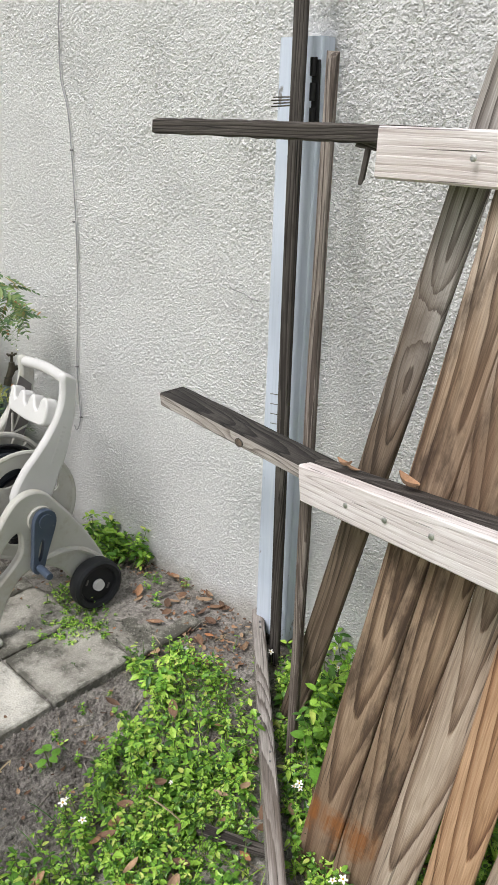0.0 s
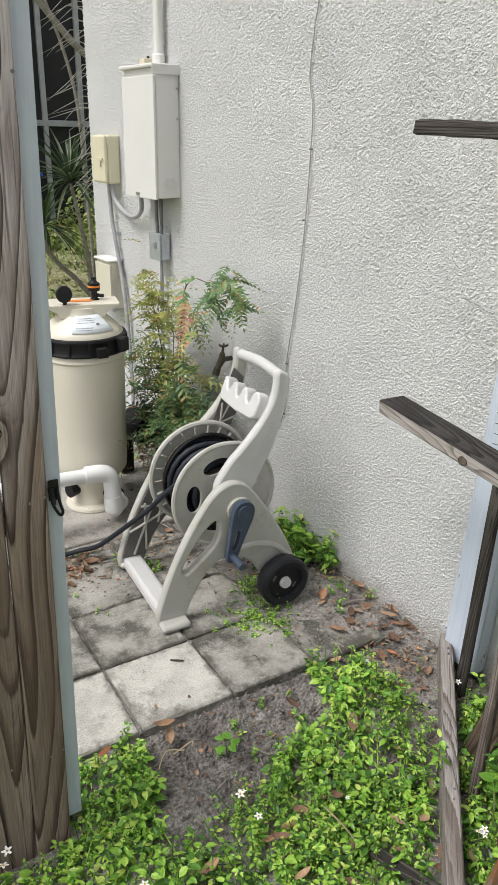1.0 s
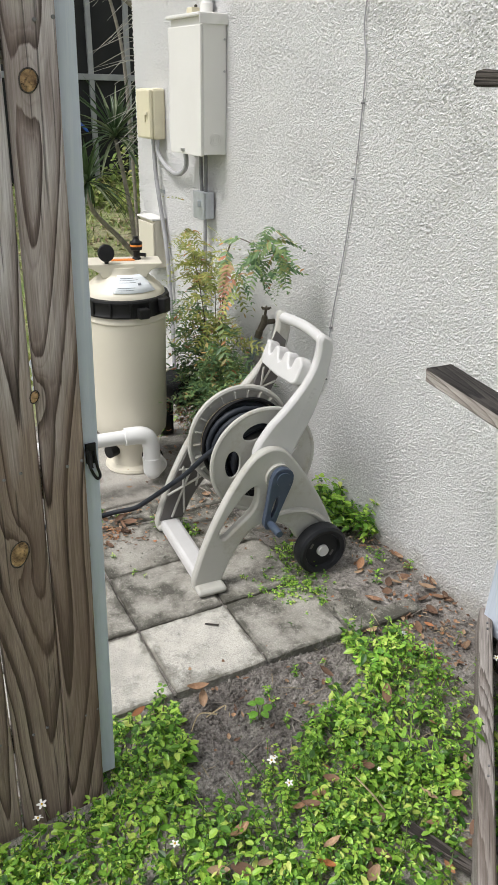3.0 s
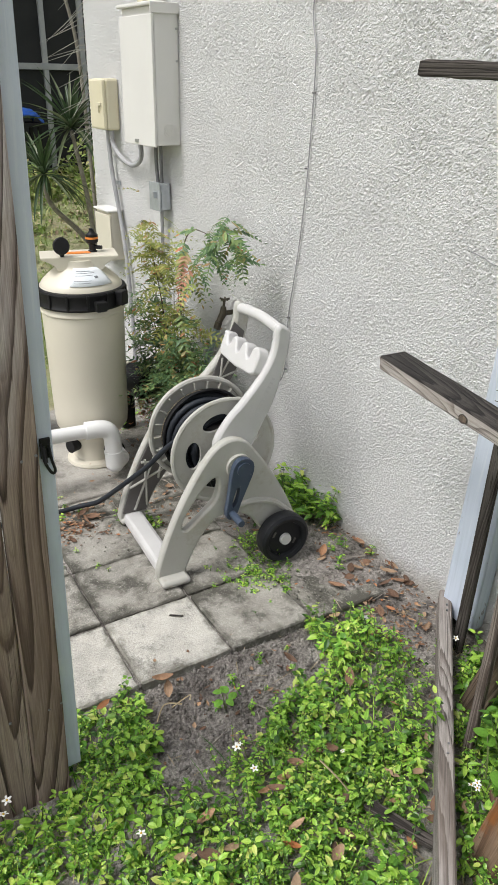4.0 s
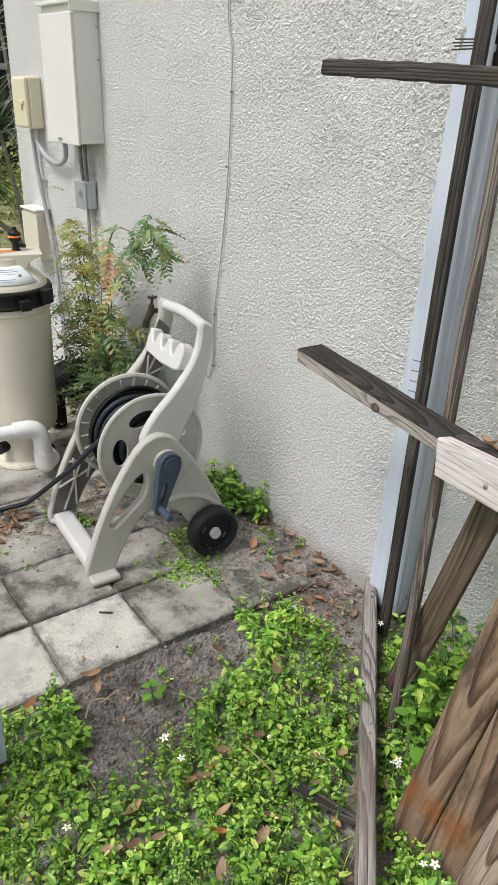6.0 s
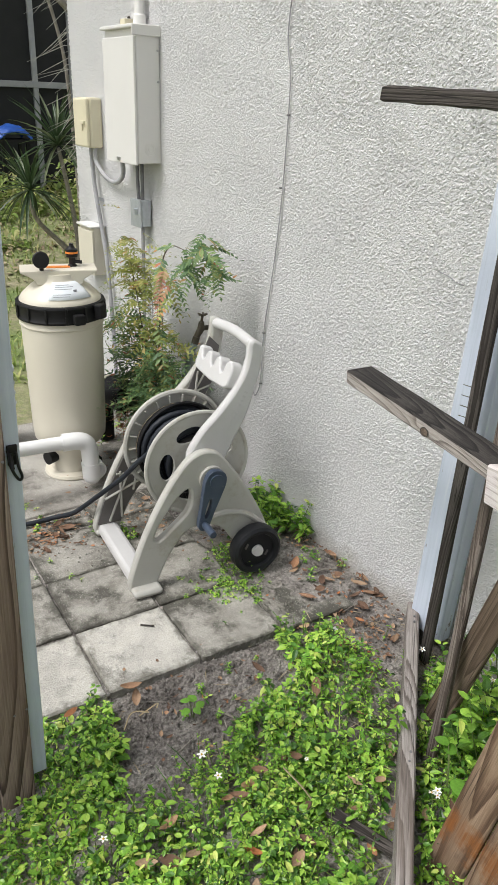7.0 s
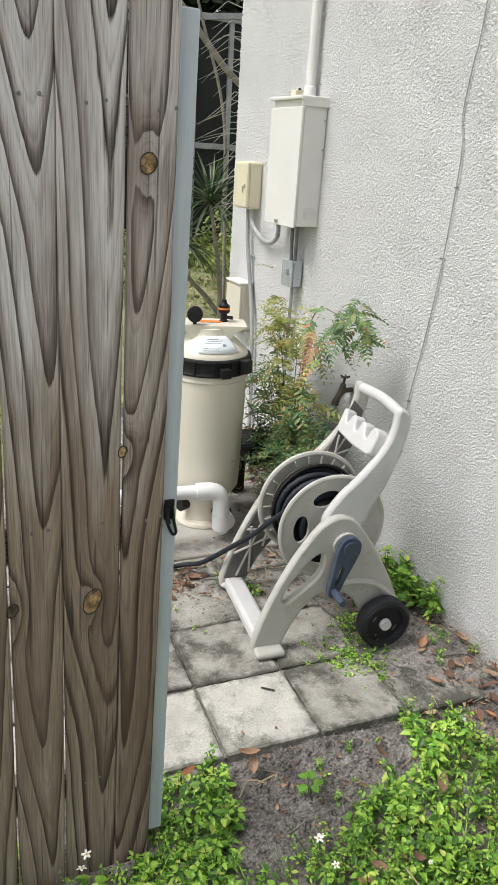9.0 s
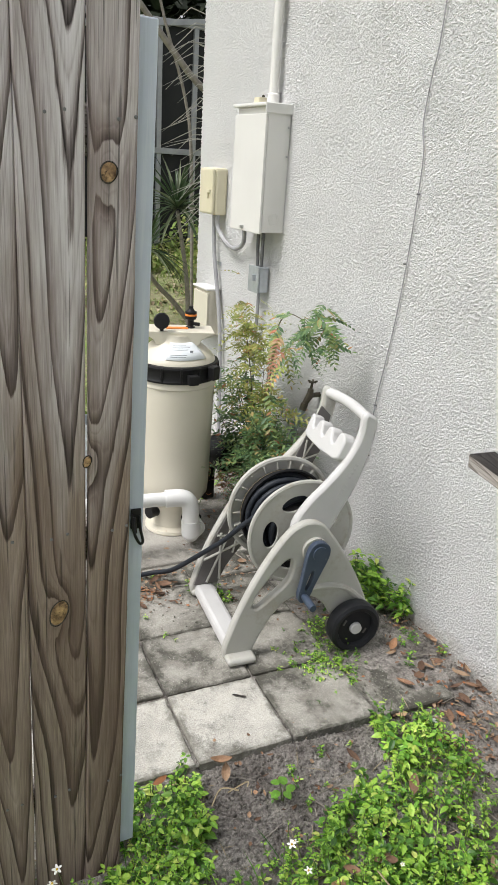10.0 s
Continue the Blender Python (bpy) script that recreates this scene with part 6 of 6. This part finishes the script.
def make_sprout(label, at, leaves, seed):
    """A young broad-leaved plant with single rounded leaves on short stalks."""
    rnd = random.Random(seed)
    t = thing("seedling", label, "seedling", Matrix.Translation(at))
    for x, y, z, size, spin in leaves:
        part("stalk", tube([(0, 0, -0.03), (x * 0.5, y * 0.5, z * 0.6), (x, y, z)], 0.0014, 5), STEM, t)
        bm = bmesh.new()
        strew(bm, turn(0, 0, spin) @ turn(0.1, 0, 0), size, size * 0.8, 0.12, 0.2, 6)
        part("leaf", bm, WEED, t, m=Matrix.Translation((x, y, z)))


make_sprout("round-leaved green seedling on the bare soil", (-1.291, 0.995, -0.03), [(0.01, 0.01, 0.03, 0.032, 0.5), (-0.01, 0.012, 0.035, 0.034, 1.6), (0.0, -0.012, 0.028, 0.03, 3.4), (0.015, -0.004, 0.04, 0.028, 4.8), (-0.012, -0.006, 0.045, 0.026, 2.5)], 1)
make_sprout("bright green vine sprout beside the timber", (-0.70, 1.405, -0.04), [(0.02, -0.01, 0.10, 0.055, 4.2), (-0.03, 0.02, 0.12, 0.045, 0.6), (-0.045, 0.03, 0.135, 0.04, 1.8), (0.03, -0.03, 0.08, 0.05, 5.4)], 2)


# ---- back yard beyond the corner ----
def rosette(bm, rnd, at, n, length, width, droop):
    for k in range(n):
        a, up = rnd.uniform(0, 6.28), rnd.uniform(-0.5, 1.3)
        ln = length * rnd.uniform(0.7, 1.1)
        m = Matrix.Translation(at) @ turn(0, 0, a) @ turn(up, 0, 0)
        strew(bm, m, ln, width, 0.5, droop * (1.2 - up * 0.5), 6)


def make_yucca(name, label, stem, heads, seed, r=0.022):
    rnd = random.Random(seed)
    t = thing(name, label, "palm tree")
    line = smooth_line(stem, 6)
    part("trunk", tube(line, [r * (1.2 - 0.5 * i / (len(line) - 1)) for i in range(len(line))], 10), BARK, t, smooth=True)
    for at, n, length in heads:
        bm = bmesh.new()
        rosette(bm, rnd, at, n, length, 0.028, 0.35)
        part("crown", bm, STRAP, t)


make_yucca("dragon_tree", "slender dragon tree with drooping strap leaves", [(-6.2, 2.72, -0.05), (-6.2, 2.69, 0.55), (-6.2, 2.58, 1.18)], [((-6.2, 2.58, 1.20), 60, 0.50)], 51)
make_yucca("dragon_tree", "leaning dragon tree with drooping strap leaves", [(-6.3, 2.95, -0.05), (-6.3, 2.62, 0.35), (-6.25, 2.36, 0.62), (-6.25, 2.33, 0.85)], [((-6.25, 2.33, 0.85), 60, 0.48)], 52)
make_yucca("leaning_palm", "leaning palm with a pale ringed trunk", [(-6.6, 3.95, -0.05), (-6.6, 3.35, 1.75), (-6.6, 2.80, 2.315), (-6.6, 2.36, 2.78), (-6.6, 1.8, 3.4)], [((-6.6, 1.8, 3.45), 40, 0.8)], 54, 0.030)
make_yucca("slender_palm", "slender upright palm with a grey trunk", [(-6.8, 3.0, 0.0), (-6.8, 2.95, 1.5), (-6.8, 2.87, 2.1), (-6.8, 2.62, 2.84), (-6.8, 2.5, 3.5)], [((-6.8, 2.5, 3.55), 40, 0.8)], 55, 0.015)


def make_dead_fronds():
    rnd = random.Random(57)
    t = thing("palm_frond", "dry grey palm fronds with thin curved leaflets", "palm frond", pose(-5.7, 2.62, 0))
    part("rachis", tube(smooth_line([(0, 0.25, 0.2), (0, 0.20, 1.2), (0, 0.12, 1.8), (0, 0.0, 2.6)], 5), 0.012, 8), BARK, t)
    for k in range(56):
        z = 1.15 + 0.026 * k
        y = 0.2 - 0.09 * (z - 1.2)
        s = -1 if k % 3 else 1
        ln = rnd.uniform(0.30, 0.55)
        part("leaflet", tube([(0, y, z), (rnd.uniform(-.1, .1), y + s * ln * 0.5, z + rnd.uniform(-0.02, 0.08)), (rnd.uniform(-.1, .1), y + s * ln, z - rnd.uniform(0.05, 0.22))], [0.005, 0.004, 0.001], 4), DRYFROND, t)


make_dead_fronds()


def make_cage():
    """Dark screened pool enclosure behind the trees."""
    t = thing("pool_enclosure", "dark screened pool enclosure with grey metal frame", "screen enclosure", pose(-9.6, 0, -0.05))
    for y in (-1.2, 0.6, 2.1, 3.64, 4.12, 5.6, 7.2):
        part("post", box((0.05, 0.06, 3.2), (0, y, 1.6)), ALU, t, bevel=0.004)
    for z in (1.73, 3.2):
        part("beam", box((0.05, 8.6, 0.07), (0.004, 3.0, z)), ALU, t, bevel=0.004)
    part("beam", box((0.05, 8.6, 0.05), (0.004, 3.0, 0.10)), ALU, t, bevel=0.004)
    part("beam", box((0.05, 2.4, 0.07), (0.02, 4.2, 2.72), turn(0.12, 0, 0)), ALU, t, bevel=0.004)
    part("screen", box((0.01, 8.6, 3.2), (-0.03, 3.0, 1.6)), SCREEN, t)


make_cage()


def make_blue_tarp():
    bm = bmesh.new()
    bmesh.ops.create_grid(bm, x_segments=14, y_segments=14, size=0.5)
    for v in bm.verts:
        x, y = v.co.x, v.co.y
        v.co = Vector((x * 0.4, y * 0.40, 0.12 - 0.3 * x * x - 0.35 * y * y + 0.03 * noise.noise((x * 6, y * 6, 1))))
    ob = part("tarp", bm, BLUE, smooth=True, m=pose(-9.2, 3.15, 1.13))
    t = tagged(ob, "crumpled bright blue tarp over a stand", "tarp")
    md = ob.modifiers.new("thick", "SOLIDIFY")
    md.thickness = 0.006
    s = thing("tarp_stand", "dark low stand under the blue tarp", "stand", pose(-9.2, 3.15, -0.05))
    for x in (-0.15, 0.15):
        for y in (-0.15, 0.15):
            part("leg", box((0.04, 0.04, 1.1), (x, y, 0.55)), BLACK, s)
    part("top", box((0.4, 0.4, 0.04), (0, 0, 1.12)), BLACK, s)


make_blue_tarp()


def make_far_trees():
    rnd = random.Random(61)
    for k in range(9):
        x, y = -13.5 - 1.5 * (k % 3), -6 + 2.3 * k
        t = thing("tree", "dark leafy tree at the back of the yard", "tree", pose(x, y, -0.05), group="dark trees behind the yard")
        h = rnd.uniform(5.5, 7.5)
        part("trunk", tube([(0, 0, 0), (0.1, 0.05, h * 0.4), (0.0, 0.2, h * 0.8)], [0.16, 0.11, 0.04], 10), BARK, t)
        bm = bmesh.new()
        for _ in range(3200):
            p = Vector((rnd.gauss(0, 0.6), rnd.gauss(0, 1.15), rnd.uniform(0.12, 1) * h))
            m = Matrix.Translation(p) @ turn(rnd.uniform(-1, 1), rnd.uniform(-1, 1), rnd.uniform(0, 6.28))
            strew(bm, m, rnd.uniform(0.25, 0.55), rnd.uniform(0.12, 0.3), 0.2, 0.2, 2)
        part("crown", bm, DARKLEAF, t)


make_far_trees()

# ---- paving stones last ----
make_pavers()
